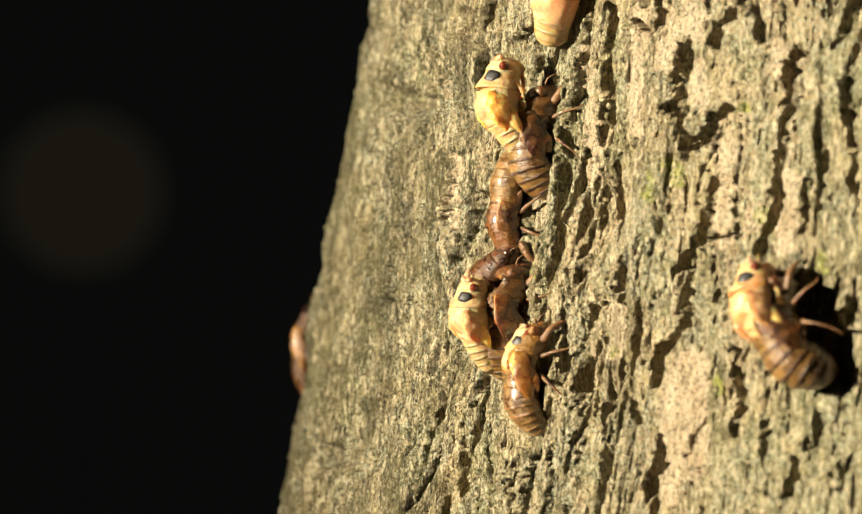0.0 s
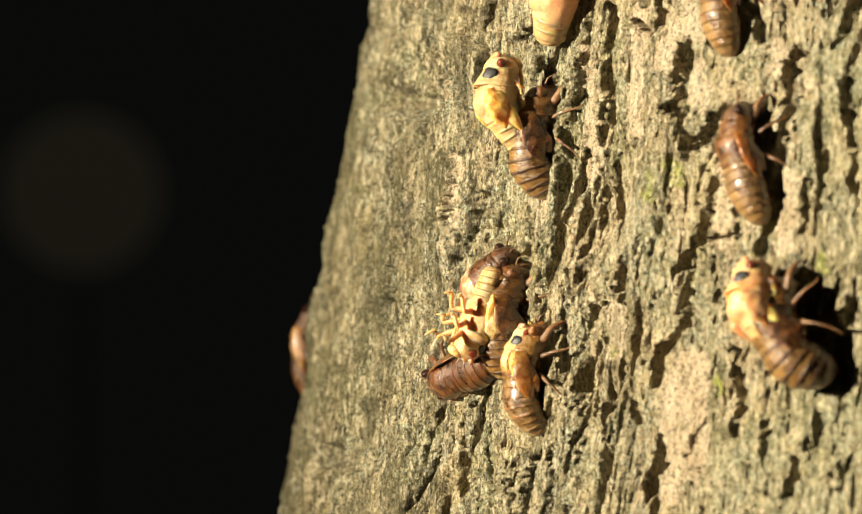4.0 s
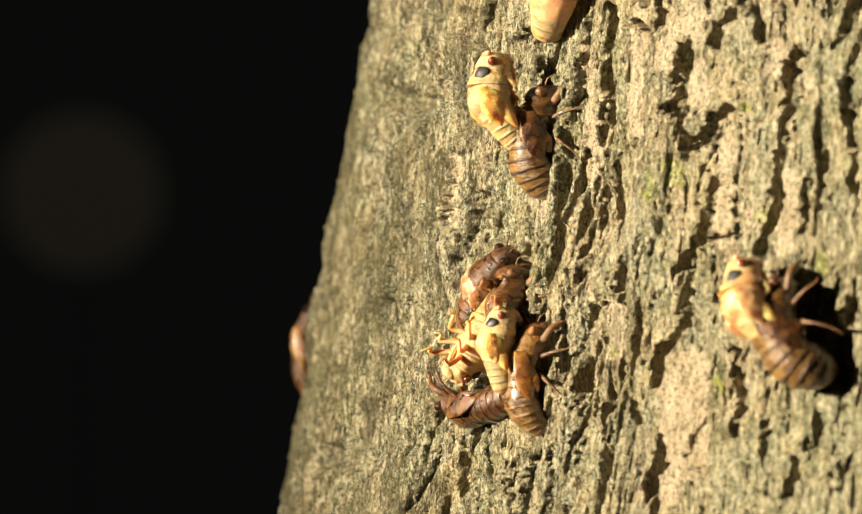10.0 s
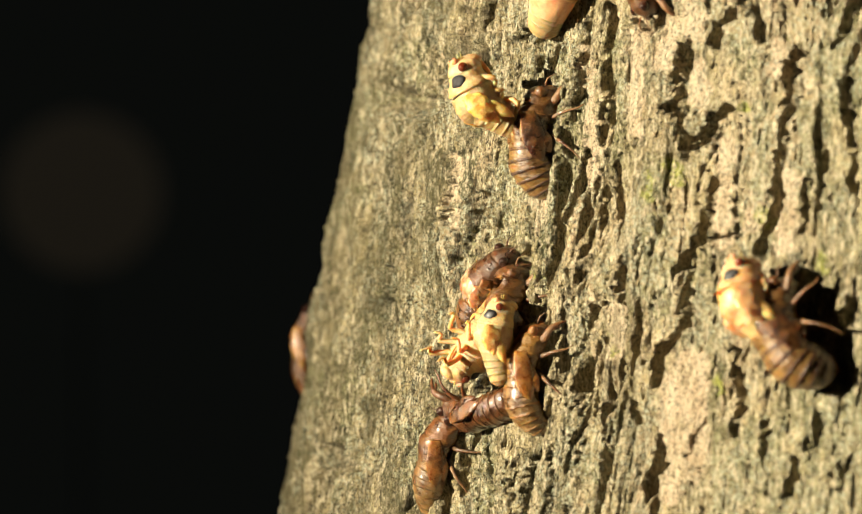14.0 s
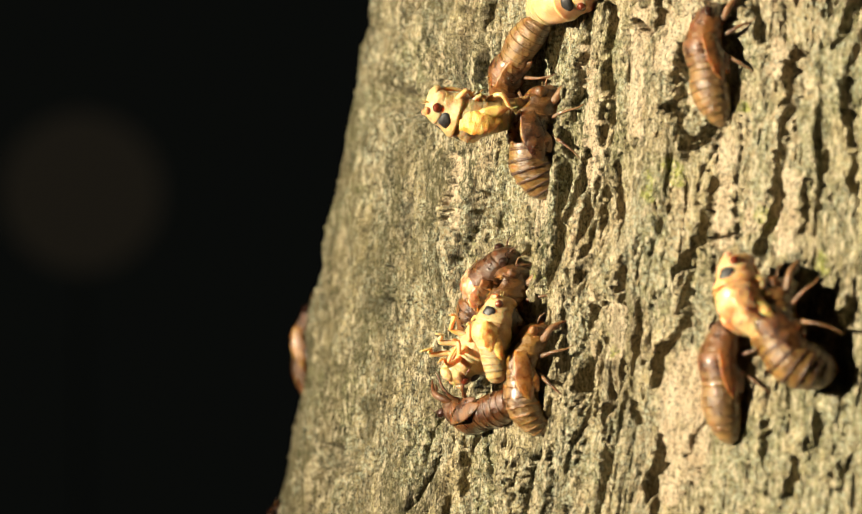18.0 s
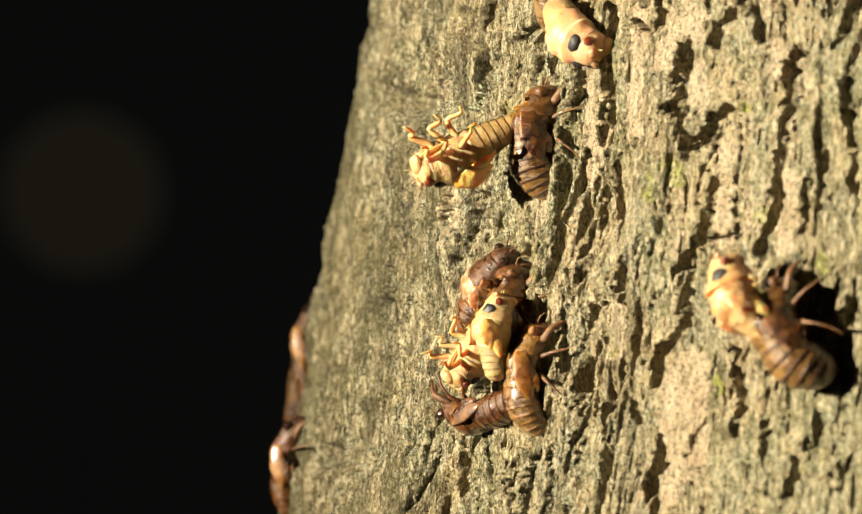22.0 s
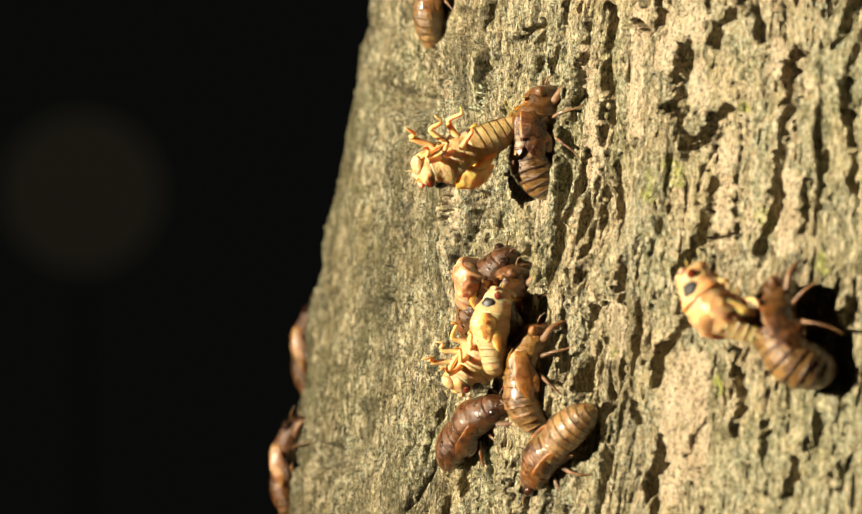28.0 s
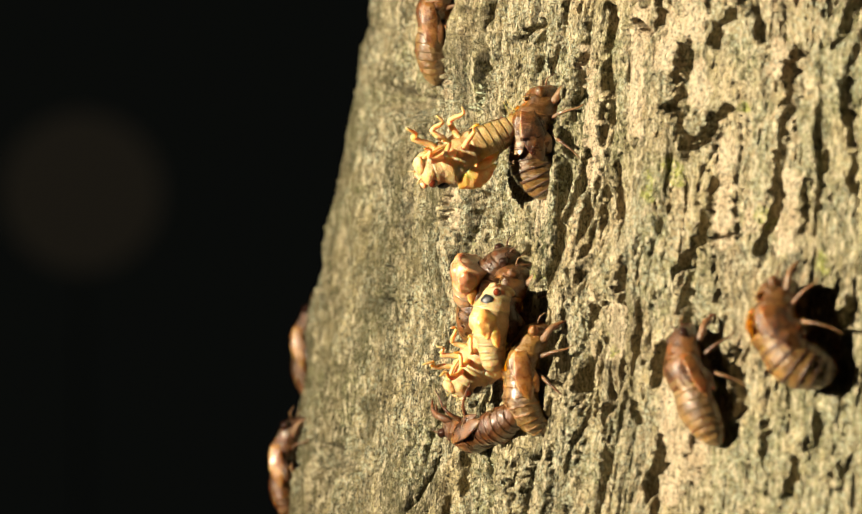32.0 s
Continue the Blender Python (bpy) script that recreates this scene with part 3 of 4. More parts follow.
# back line, belly line and half width along the body, in millimetres
NYMPH = (spline((-12.8, 4.2), (-12.2, 5.2), (-10.5, 6.7), (-7.5, 8.2), (-4, 8.9), (-0.5, 8.6), (2.2, 9.5), (4.6, 9.3), (6.6, 8.4), (8.6, 7.3), (10.2, 6.5), (11.5, 4.9), (12.1, 3.4)),
         spline((-12.8, 3.4), (-12.2, 2.6), (-10.5, 1.7), (-7.5, 1.2), (-4, 1.5), (-0.5, 2.2), (2.2, 1.7), (4.6, 1.5), (6.6, 1.4), (8.6, 1.1), (10.2, 0.9), (11.5, 1.6), (12.1, 2.6)),
         spline((-12.8, 0.5), (-12.2, 1.5), (-10.5, 3.0), (-7.5, 4.4), (-4, 4.9), (-0.5, 4.5), (2.2, 4.6), (4.6, 4.7), (6.6, 4.3), (8.6, 3.8), (10.2, 3.1), (11.5, 1.9), (12.1, 0.6)))
ADULT = (spline((0, 0.7), (1, 1.5), (3, 2.3), (6, 3.0), (9, 3.5), (12, 4.3), (15.5, 5.7), (18.4, 5.2), (20.4, 4.2), (22, 3.7), (23.5, 2.8), (24.4, 0.8)),
         spline((0, -0.7), (1, -1.4), (3, -2.1), (6, -2.7), (9, -3.1), (12, -3.5), (15.5, -3.8), (18.4, -3.4), (20.4, -3.1), (22, -3.2), (23.5, -2.3), (24.4, -0.6)),
         spline((0, 0.7), (1, 1.6), (3, 2.5), (6, 3.3), (9, 3.8), (12, 4.2), (15.5, 4.9), (18.4, 4.7), (20.4, 4.0), (22, 3.6), (23.5, 2.7), (24.4, 0.7)))


def hull(rings, sides=26):
    """A closed body through rings (place along the body, back, belly, half width)."""
    bm = bmesh.new()
    loops = []
    for y, top, low, hw in rings:
        belt = low + 0.45 * (top - low)
        loop = []
        for i in range(sides):
            c, d = math.cos(2 * math.pi * i / sides), math.sin(2 * math.pi * i / sides)
            loop.append(bm.verts.new(Vector((hw * math.copysign(abs(c) ** 0.9, c), y, belt + d * (top - belt if d > 0 else belt - low))) * MM))
        loops.append(loop)
    for p, q in zip(loops[:-1], loops[1:]):
        for i in range(sides):
            j = (i + 1) % sides
            bm.faces.new((p[i], p[j], q[j], q[i]))
    for loop in (loops[0], loops[-1]):
        mid = bm.verts.new(sum((v.co for v in loop), Vector()) / sides)
        for i in range(sides):
            bm.faces.new((loop[i], loop[(i + 1) % sides], mid))
    bmesh.ops.recalc_face_normals(bm, faces=bm.faces)
    bm.normal_update()
    return bm


def barrel(prof, y0, y1, steps=7, rear=1.03, front=0.97, size=1.0, rough=0.2, grain=1.3):
    """A piece of the body between two places, its rear lip standing a little over the piece behind."""
    rings = []
    for i in range(-1, steps + 2):
        t = min(max(i / steps, 0), 1)
        y = y0 + (y1 - y0) * t
        k = (rear + (front - rear) * min(t * 2.2, 1)) * size
        if i < 0:
            k, y = k * 0.90, y + 0.12
        if i > steps:
            k, y = k * 0.86, y - 0.08
        top, low, w = (f(y) for f in prof)
        c = low + 0.45 * (top - low)
        rings.append((y, c + (top - c) * k, c + (low - c) * k, w * k))
    return crumple(hull(rings), grain, rough)


def leaf(start, end, broad, thick, turn=0.0, droop=0.0, sides=12, steps=12):
    """A flat rounded flap from start to end: broad and thick in millimetres, turned about its length."""
    bm = bmesh.new()
    p, q = Vector(start), Vector(end)
    d = (q - p).normalized()
    across = d.cross(Vector((1, 0, 0))).normalized()
    across = Matrix.Rotation(radians(turn), 3, d) @ across
    out = across.cross(d)
    loops = []
    for i in range(steps + 1):
        u = i / steps
        w = max(math.sin(math.pi * (0.12 + 0.88 * u)) ** 0.75, 0.03) if u > 0.5 else 0.55 + 0.45 * math.sin(math.pi * u)
        c = p.lerp(q, u) + out * (0.7 * math.sin(math.pi * u)) - across * droop * u * u
        loop = []
        for k in range(sides):
            a = 2 * math.pi * k / sides
            loop.append(bm.verts.new((c + across * (broad / 2 * w * math.cos(a)) + out * (thick / 2 * (0.35 + 0.65 * w) * math.sin(a))) * MM))
        loops.append(loop)
    for a, b in zip(loops[:-1], loops[1:]):
        for k in range(sides):
            bm.faces.new((a[k], a[(k + 1) % sides], b[(k + 1) % sides], b[k]))
    bm.faces.new(loops[0][::-1])
    bm.faces.new(loops[-1])
    bmesh.ops.recalc_face_normals(bm, faces=bm.faces)
    bm.normal_update()
    return bm


def nymph_legs(root, mat, spread=1.0):
    for s in (1, -1):
        # strong digging fore leg with a toothed shank
        leg = part("fore_leg", tube(bmesh.new(), [(s * 2.2, 7.4, 2.6), (s * 3.9, 8.5, 1.6), (s * 4.7, 10.3, 0.6), (s * 4.6, 11.6, -1.2), (s * 4.2, 12.2, -3.0)], [0.7, 0.9, 0.75, 0.42, 0.1]), mat, root)
        part("claw", tube(bmesh.new(), [(s * 4.6, 10.4, 0.2), (s * 4.3, 10.6, -1.1), (s * 4.1, 11.2, -1.9)], [0.5, 0.3, 0.06]), mat, leg)
        part("middle_leg", tube(bmesh.new(), [(s * 2.8, 4.6, 2.2), (s * 5.0, 5.2, 1.4), (s * 6.6 * spread, 6.0, -0.4), (s * 7.3 * spread, 6.6, -2.6), (s * 7.6 * spread, 7.6, -4.0)], [0.55, 0.46, 0.3, 0.18, 0.07]), mat, root)
        part("hind_leg", tube(bmesh.new(), [(s * 2.8, 1.8, 2.4), (s * 5.0, 0.6, 1.6), (s * 6.8 * spread, -0.8, 0.0), (s * 7.4 * spread, -2.6, -2.4), (s * 7.6 * spread, -4.4, -4.0)], [0.55, 0.46, 0.3, 0.18, 0.07]), mat, root)


def nymph_abdomen(root, mat, band=None):
    cuts = (0.8, -1.6, -3.5, -5.3, -7.0, -8.6, -10.1, -11.5, -12.8)
    for i, (y1, y0) in enumerate(zip(cuts[:-1], cuts[1:])):
        part("abdomen_segment", barrel(NYMPH, y0, y1 + 0.4, 6, 1.012, 0.985, 1.0, 0.2, 1.2), mat, root)
        if band and i < 7:
            part("segment_rim", barrel(NYMPH, y0 - 0.02, y0 + 0.42, 3, 1.018, 1.006, 1.0, 0.2, 1.2), band, root, "dark rim of a segment")


def nymph_front(root, body, head, legs, pad, eyes, open_back=0.0):
    part("head", barrel(NYMPH, 8.3, 12.1, 7, 0.98, 1.0, 0.97, 0.22), head, root)
    part("face", crumple(blob(bmesh.new(), (0, 11.2, 2.6), (1.7, 1.3, 1.9)), 0.8, 0.1), head, root, "bulging grooved face")
    for s in (1, -1):
        part("eye", blob(bmesh.new(), (s * 3.2, 9.9, 5.0), (1.0, 1.15, 1.1)), eyes, root, "glossy bulging eye")
        part("antenna", tube(bmesh.new(), [(s * 1.6, 11.6, 4.4), (s * 2.5, 13.0, 4.6), (s * 3.0, 14.6, 3.6)], [0.2, 0.13, 0.05], 6), legs, root)
    for name, y0, y1, rough in (("pronotum", 5.2, 9.0, 0.34), ("thorax", -0.4, 5.8, 0.42)):
        bm = barrel(NYMPH, y0, y1, 9, 1.0, 0.985, 1.0, rough, 1.5)
        if open_back:
            cut = [f for f in bm.faces if f.calc_center_median().z > (6.6 if name == "pronotum" else 7.4) * MM and f.calc_center_median().y > 0.6 * MM and abs(f.calc_center_median().x) < 2.9 * open_back * MM]
            bmesh.ops.delete(bm, geom=cut, context="FACES")
            bmesh.ops.solidify(bm, geom=bm.faces[:], thickness=0.12 * MM)
        part(name, bm, body, root, "split open along the back" if open_back else "")
    for s in (1, -1):
        part("wing_pad", crumple(leaf((s * 4.35, 5.4, 6.6), (s * 4.75, -4.4, 4.0), 4.2, 0.9), 1.5, 0.22), pad, root, "orange-brown wing pad")
        part("hind_wing_pad", crumple(leaf((s * 4.3, 3.0, 4.6), (s * 4.6, -3.0, 2.5), 2.6, 0.8), 1.5, 0.15), body, root)


def make_nymph(label, body, legs, pad, arch=60.0, head=None, rear=None):
    root = tagged(new("cicada_nymph"), label, "insect", "cicadas on the trunk")
    nymph_front(root, body, head or body, legs, pad, EYE_DARK)
    nymph_abdomen(root, rear or body)
    nymph_legs(root, legs)
    for ob in root.children_recursive:
        ob.data.transform(Matrix.Diagonal((0.95, 1.06, 1.0, 1)))
    bend(root, arch)
    return root


def make_shell(label, body, legs, ring, pad, arch=30.0, gape=1.0, band=None, girth=1.32):
    """A cast skin, split along the back, from which the adult climbs."""
    root = tagged(new("cicada_shell"), label, "insect shell", "cicadas on the trunk")
    nymph_front(root, body, body, legs, pad, body, gape)
    nymph_abdomen(root, ring, band or BAND)
    nymph_legs(root, legs)
    for ob in root.children_recursive:
        ob.data.transform(Matrix.Diagonal((1.06, 1.06, 1.0, 1)) if "leg" in ob.name or ob.name.startswith("claw") else Matrix.Translation((0, 0, 2 * MM)) @ Matrix.Diagonal((1.10, 1.05, girth, 1)) @ Matrix.Translation((0, 0, -2 * MM)))
    bend(root, arch)
    return root


def make_adult(label, size=1.0, first=0, skin=None, face=True, limbs=True, bud=None, wing=1.0, rear=None):
    """A soft new adult, centred on its thorax, head towards +y."""
    root = tagged(new("new_cicada"), label, "insect", "cicadas on the trunk")
    skin, bud, rear = skin or CREAM, bud or AMBER, rear or CREAM_RING
    cuts = (0, 1.7, 3.3, 4.9, 6.5, 8.1, 9.7, 11.4)
    for i, (y0, y1) in enumerate(zip(cuts[first:-1], cuts[first + 1:])):
        part("abdomen_segment", barrel(ADULT, y0 - 0.3, y1 + 0.6, 6, 1.004, 0.994, 1.0, 0.14, 1.4), rear, root)
    if first:
        top, low, w = (f(cuts[first]) for f in ADULT)
        part("abdomen_end", blob(bmesh.new(), (0, cuts[first] + 0.2, (top + low) / 2), (w * 0.98, w * 0.6, (top - low) * 0.49), (0, 0, 0), 18), rear, root)
    part("thorax", barrel(ADULT, 11.0, 18.6, 11, 1.0, 0.98, 1.0, 0.45, 1.9), skin, root, "soft swollen thorax")
    part("back_bulge", crumple(blob(bmesh.new(), (0.0, 15.4, 2.6), (3.5, 3.6, 3.3), (0, 0, 0), 20), 1.5, 0.4), skin, root, "swelling on the back")
    if face:
        part("pronotum", barrel(ADULT, 17.8, 21.4, 8, 1.04, 0.98, 1.0, 0.28), skin, root)
    if face:
        part("head", barrel(ADULT, 20.9, 24.4, 7, 0.98, 1.0, 0.98, 0.3), skin, root)
        part("face", crumple(blob(bmesh.new(), (0, 23.3, -1.5), (2.0, 1.3, 2.1)), 1.0, 0.15), skin, root)
    for s in (1, -1):
        if face:
            part("black_patch", crumple(blob(bmesh.new(), (s * 2.5, 19.8, 2.8), (1.9, 1.6, 1.1), (10, s * 38, s * 16), 16), 1.0, 0.25), BLACK, root, "black patch behind the head")
            part("eye", blob(bmesh.new(), (s * 3.15, 22.2, 1.1), (0.95, 1.0, 1.0)), EYE_RED, root, "red eye")
            part("antenna", tube(bmesh.new(), [(s * 1.3, 24.0, 0.6), (s * 2.2, 25.4, 0.9)], [0.16, 0.05], 6), LEG_SOFT, root)
            part("brow", crumple(blob(bmesh.new(), (s * 1.3, 23.4, 2.2), (1.3, 0.8, 0.7), (0, 0, s * 20)), 0.7, 0.3), TAN, root, "ruffled tan brow")
        if wing:
            part("wing", crumple(crumple(leaf((s * 4.3, 18.0, 2.8), (s * 5.2, 12.0 - 2.2 * wing, 1.8), 5.0, 1.8, s * -8, 0, 16, 18), 1.5, 0.5), 0.7, 0.2), bud, root, "crumpled yellow-orange wing bud")
            part("hind_wing", crumple(leaf((s * 4.4, 15.2, 1.0), (s * 4.9, 9.8 - 1.6 * wing, -0.8), 2.6, 1.2, 0, 0, 12, 12), 1.3, 0.3), WING, root, "pale yellow hind wing bud")
        for q, y in enumerate((19.6, 16.6, 13.6)):
            if not limbs:
                break
            r = lambda a: random.uniform(-a, a)
            reach = (2.6, 0.6, -2.0)[q]
            hip = Vector((s * 2.3, y, -3.5))
            knee = hip + Vector((s * (1.6 + r(0.5)), 1.3 + reach * 0.5 + r(0.5), -2.2 + r(0.4)))
            heel = knee + Vector((s * (-1.0 + r(0.5)), -2.2 + reach * 0.5 + r(0.5), -1.5 + r(0.5)))
            toe = heel + Vector((s * (0.3 + r(0.7)), 0.9 + reach * 0.3 + r(0.6), -1.5 + r(0.4)))
            bm = tube(bmesh.new(), [(s * 1.2, y - 0.3, -3.0), hip, knee, heel, toe], [0.6, 0.68, 0.56, 0.4, 0.16])
            part(("fore_leg", "middle_leg", "hind_leg")[q], bm, LEG_SOFT, root)
    if limbs:
        part("beak", tube(bmesh.new(), [(0, 22.6, -2.8), (0, 20.2, -3.9), (0, 16.6, -4.3)], [0.6, 0.45, 0.15]), LEG_SOFT, root)
    for ob in root.children:
        ob.data.transform(Matrix.Scale(size, 4) @ Matrix.Translation((0, -16 * MM, 0)))
    return root


def perch(cx, cy, heading=0.0, lift=0.0, pitch=0.0, roll=-22.0, rise=4.5, past=0.0):
    """The pose of an insect on the bark whose middle stands at a chart position: heading in degrees clockwise from straight up,
    lift in millimetres off the bark, pitch raises the head, past: degrees further round the trunk."""
    lift = lift - 1.5
    shift = 30.0
    for _ in range(4):
        p, n, phi = site(cx + shift, cy)
        shift = (rise + lift) * -n.x * 8.5 * 0.7 / (p.y + 0.7)
    if past:
        p, n = on_trunk(phi + past, p.z)
    h = radians(heading)
    y = -(math.sin(h) * n.x + math.cos(h) * n.z) / min(n.y, -0.25)
    fwd = Vector((math.sin(h), y, math.cos(h)))
    fwd = (fwd - n * fwd.dot(n)).normalized()
    side = fwd.cross(n).normalized()
    m = Matrix((side, fwd, n)).transposed().to_4x4()
    m.translation = p + n * (lift * MM)
    return m @ Matrix.Translation((0, 0, rise * MM)) @ pose(0, 0, 0, 0, roll) @ pose(0, 0, -rise * MM, pitch)


# ---- what sits on the trunk ----
shell_top = make_shell("brown cast cicada skin clinging upright to the bark", SHELL, LEG, RING, SHELL, 16)
for root_x, tip_x, tip_y in ((0.6, 1.4, 9.4), (-0.5, -0.8, 8.6), (1.2, 2.2, 7.0), (0.2, 0.8, 5.4)):
    part("thread", tube(bmesh.new(), [(root_x, 5.2, 6.2), (root_x * 1.4, 6.0, 8.6), (tip_x, tip_y * 0.8, 11.0), (tip_x * 1.2, tip_y, 12.2)], [0.16, 0.13, 0.1, 0.06], 6), LEG_SOFT, shell_top, "pale thread of the cast lining")
adult_top = make_adult("soft cream cicada with black patches leaning out of its split skin", 1.08, 0, CREAM, bud=ORANGE_BUD)
shell_low = make_shell("thin brown cast cicada skin in the cluster on the bark", SHELL, LEG, RING, SHELL, 34)
adult_low = make_adult("pale cicada hanging backwards out of its skin, legs folded", 0.94, 2, CREAM, bud=CREAM)
split_nymph = make_shell("glossy amber-brown cicada skin splitting along its back in the cluster", SHELL_PALE, LEG, SHELL_TAN, PAD, 17, 0.9, SHELL_PALE, 1.08)
adult_split = make_adult("cream and orange cicada pushing out of its amber skin", 0.88, 3, CREAM, limbs=False, wing=0.5)
shell_right = make_shell("brown arched cast skin of a cicada on pale bark", SHELL, LEG, RING, SHELL, 9.5)
adult_right = make_adult("orange-cream cicada swelling out of its arched skin", 1.04, 0, ORANGE, bud=ORANGE)
adult_high = make_adult("pale pinkish cicada hanging above the others", 1.08, 5, PINK, limbs=False, wing=0.0)
nymph_upper = make_nymph("dark brown nymph clamped at the top of the cluster", SHELL_DARK, SHELL_DARK, SHELL, 36, rear=SHELL)
adult_upper = make_adult("pinkish cicada swelling through the back of a dark nymph", 0.86, 5, TAN, False, False, TAN, 0.2, TAN)
nymph_proto = make_nymph("brown nymph skin clinging above the pale pinkish cicada", SHELL, LEG, PAD_BROWN, 70, SHELL_DARK, SHELL_TAN)
dark_proto = make_nymph("dark glossy brown cicada nymph lying under the cluster", SHELL_DARK, SHELL_DARK, SHELL, 45)
nymph_edge = make_nymph("amber-brown nymph resting on the dark edge of the trunk", SHELL_DARK, LEG, PAD, 45, SHELL_DARK, SHELL)
nymph_corner = tagged(copy_thing(nymph_edge, Matrix()), "glossy amber-brown nymph resting low on the edge of the trunk")
nymph_ceiling = copy_thing(nymph_proto, Matrix())
tagged(nymph_ceiling, "brown nymph with orange wing pads backing down the bark")


def crawler(label="reddish-brown cicada nymph crawling up the bark", model=None):
    return tagged(copy_thing(model or nymph_proto, Matrix()), label)


UP = "reddish-brown cicada nymph crawling up the bark"
DOWN = "reddish-brown cicada nymph crawling head down over the bark"
EDGE = "brown cicada nymph crawling along the edge of the trunk"

# ---- what moves ----
def stay(ob, m):
    ob.matrix_basis = m


def track(ob, *rows, lift=0.0, past=0.0):
    """Key a crawling nymph. Rows: seconds, chart position, heading, and its roll where it is not upright."""
    rows = list(rows)
    for end, dt in ((0, -0.5), (-1, 0.5)):
        t, x, y, h = rows[end][:4]
        if 0.2 < t < 31.8 and not (-40 < y < 975 and x < 1640):
            out = (min(max(t + dt, 0.05), 31.95), x + (160 if x > 1640 else 0), y - 190 if y < 0 else y + 190 if y > 975 else y, h)
            rows = [out] + rows if end == 0 else rows + [out]
    keys = [(t, perch(x, y, h, lift + (2.4 if past else 0.0), roll=tilt[0] if tilt else -30 * math.cos(radians(h)), past=past)) for t, x, y, h, *tilt in rows]
    if keys[0][0] > 0:
        keys.insert(0, (0.0, keys[0][1]))
    if keys[-1][0] < 32:
        keys.append((32.0, keys[-1][1]))
    walk(ob, keys)
    # the legs step while it crawls
    first, last = rows[0][0], rows[-1][0]
    steps = int((last - first) / 0.1)
    for i, leg in enumerate(o for o in ob.children if "leg" in o.name):
        way = 6.0 if i % 2 else -6.0
        beat = [(first + 0.1 * k, pose(0, 0, 0, 0, 0, way * math.sin(k * 1.9 + i))) for k in range(steps)]
        if steps > 2 and last - first < 8:
            walk(leg, [(0.0, pose(0, 0, 0))] + [b for b in beat if b[0] > 0.05] + [(32.0, pose(0, 0, 0))])


def swing(ob, *rows):
    """Key an adult on the bark. Rows: seconds, chart position of its thorax, heading, lift, pitch, roll."""
    keys = [(t, perch(x, y, h, l, p, r, 0.0)) for t, x, y, h, l, p, r in rows]
    if keys[-1][0] < 32:
        keys.append((32.0, keys[-1][1]))
    walk(ob, keys)


def within(skin, y, z):
    """Chart position of a point in a skin's middle plane, millimetres forward and up."""
    return chart(skin.matrix_basis @ Vector((0, y * MM, z * MM)))


def emerge(ob, skin, *rows):
    """Key an adult that moves in the middle plane of its skin. Rows: seconds, chart position of its thorax, pitch away from the skin's line, twist about its own."""
    keys = []
    for t, cx, cy, pitch, *twist in rows:
        y = z = 0.0
        for _ in range(6):
            x0, y0 = within(skin, y, z)
            x1, y1 = within(skin, y + 1, z)
            x2, y2 = within(skin, y, z + 1)
            j = np.linalg.solve([[x1 - x0, x2 - x0], [y1 - y0, y2 - y0]], [cx - x0, cy - y0])
            y, z = y + float(j[0]), z + float(j[1])
        keys.append((t, skin.matrix_basis @ pose(0, y * MM, z * MM, pitch) @ pose(0, 0, 0, 0, twist[0] if twist else 0)))
    if keys[-1][0] < 32:
        keys.append((32.0, keys[-1][1]))
    walk(ob, keys)


def curl(ob, *rows, fold=None):
    """Arch an adult's back piece by piece. Rows: seconds and the radius in millimetres. fold: from when to when the legs open, held close before."""
    rows = list(rows) + ([(32.0, rows[-1][1])] if rows[-1][0] < 32 else [])
    times = sorted({t for t, _ in rows} | set(fold or ()))
    for child in ob.children:
        ys = [v.co.y for v in child.data.vertices]
        c = (min(ys) + max(ys)) / 2
        keys = []
        for t in times:
            r = float(np.interp(t, [q[0] for q in rows], [1 / q[1] for q in rows])) / MM
            a = c * r
            m = Matrix.Translation((0, math.sin(a) / r, (math.cos(a) - 1) / r)) @ pose(0, 0, 0, -math.degrees(a)) @ Matrix.Translation((0, -c, 0))
            if fold and "leg" in child.name:
                top = max(v.co.z for v in child.data.vertices)
                m = m @ Matrix.Translation((0, c, top)) @ pose(0, 0, 0.0008 * (t < fold[1]), -78 * (t < fold[1])) @ Matrix.Translation((0, -c, -top))
            keys.append((t, m))
        walk(child, keys)


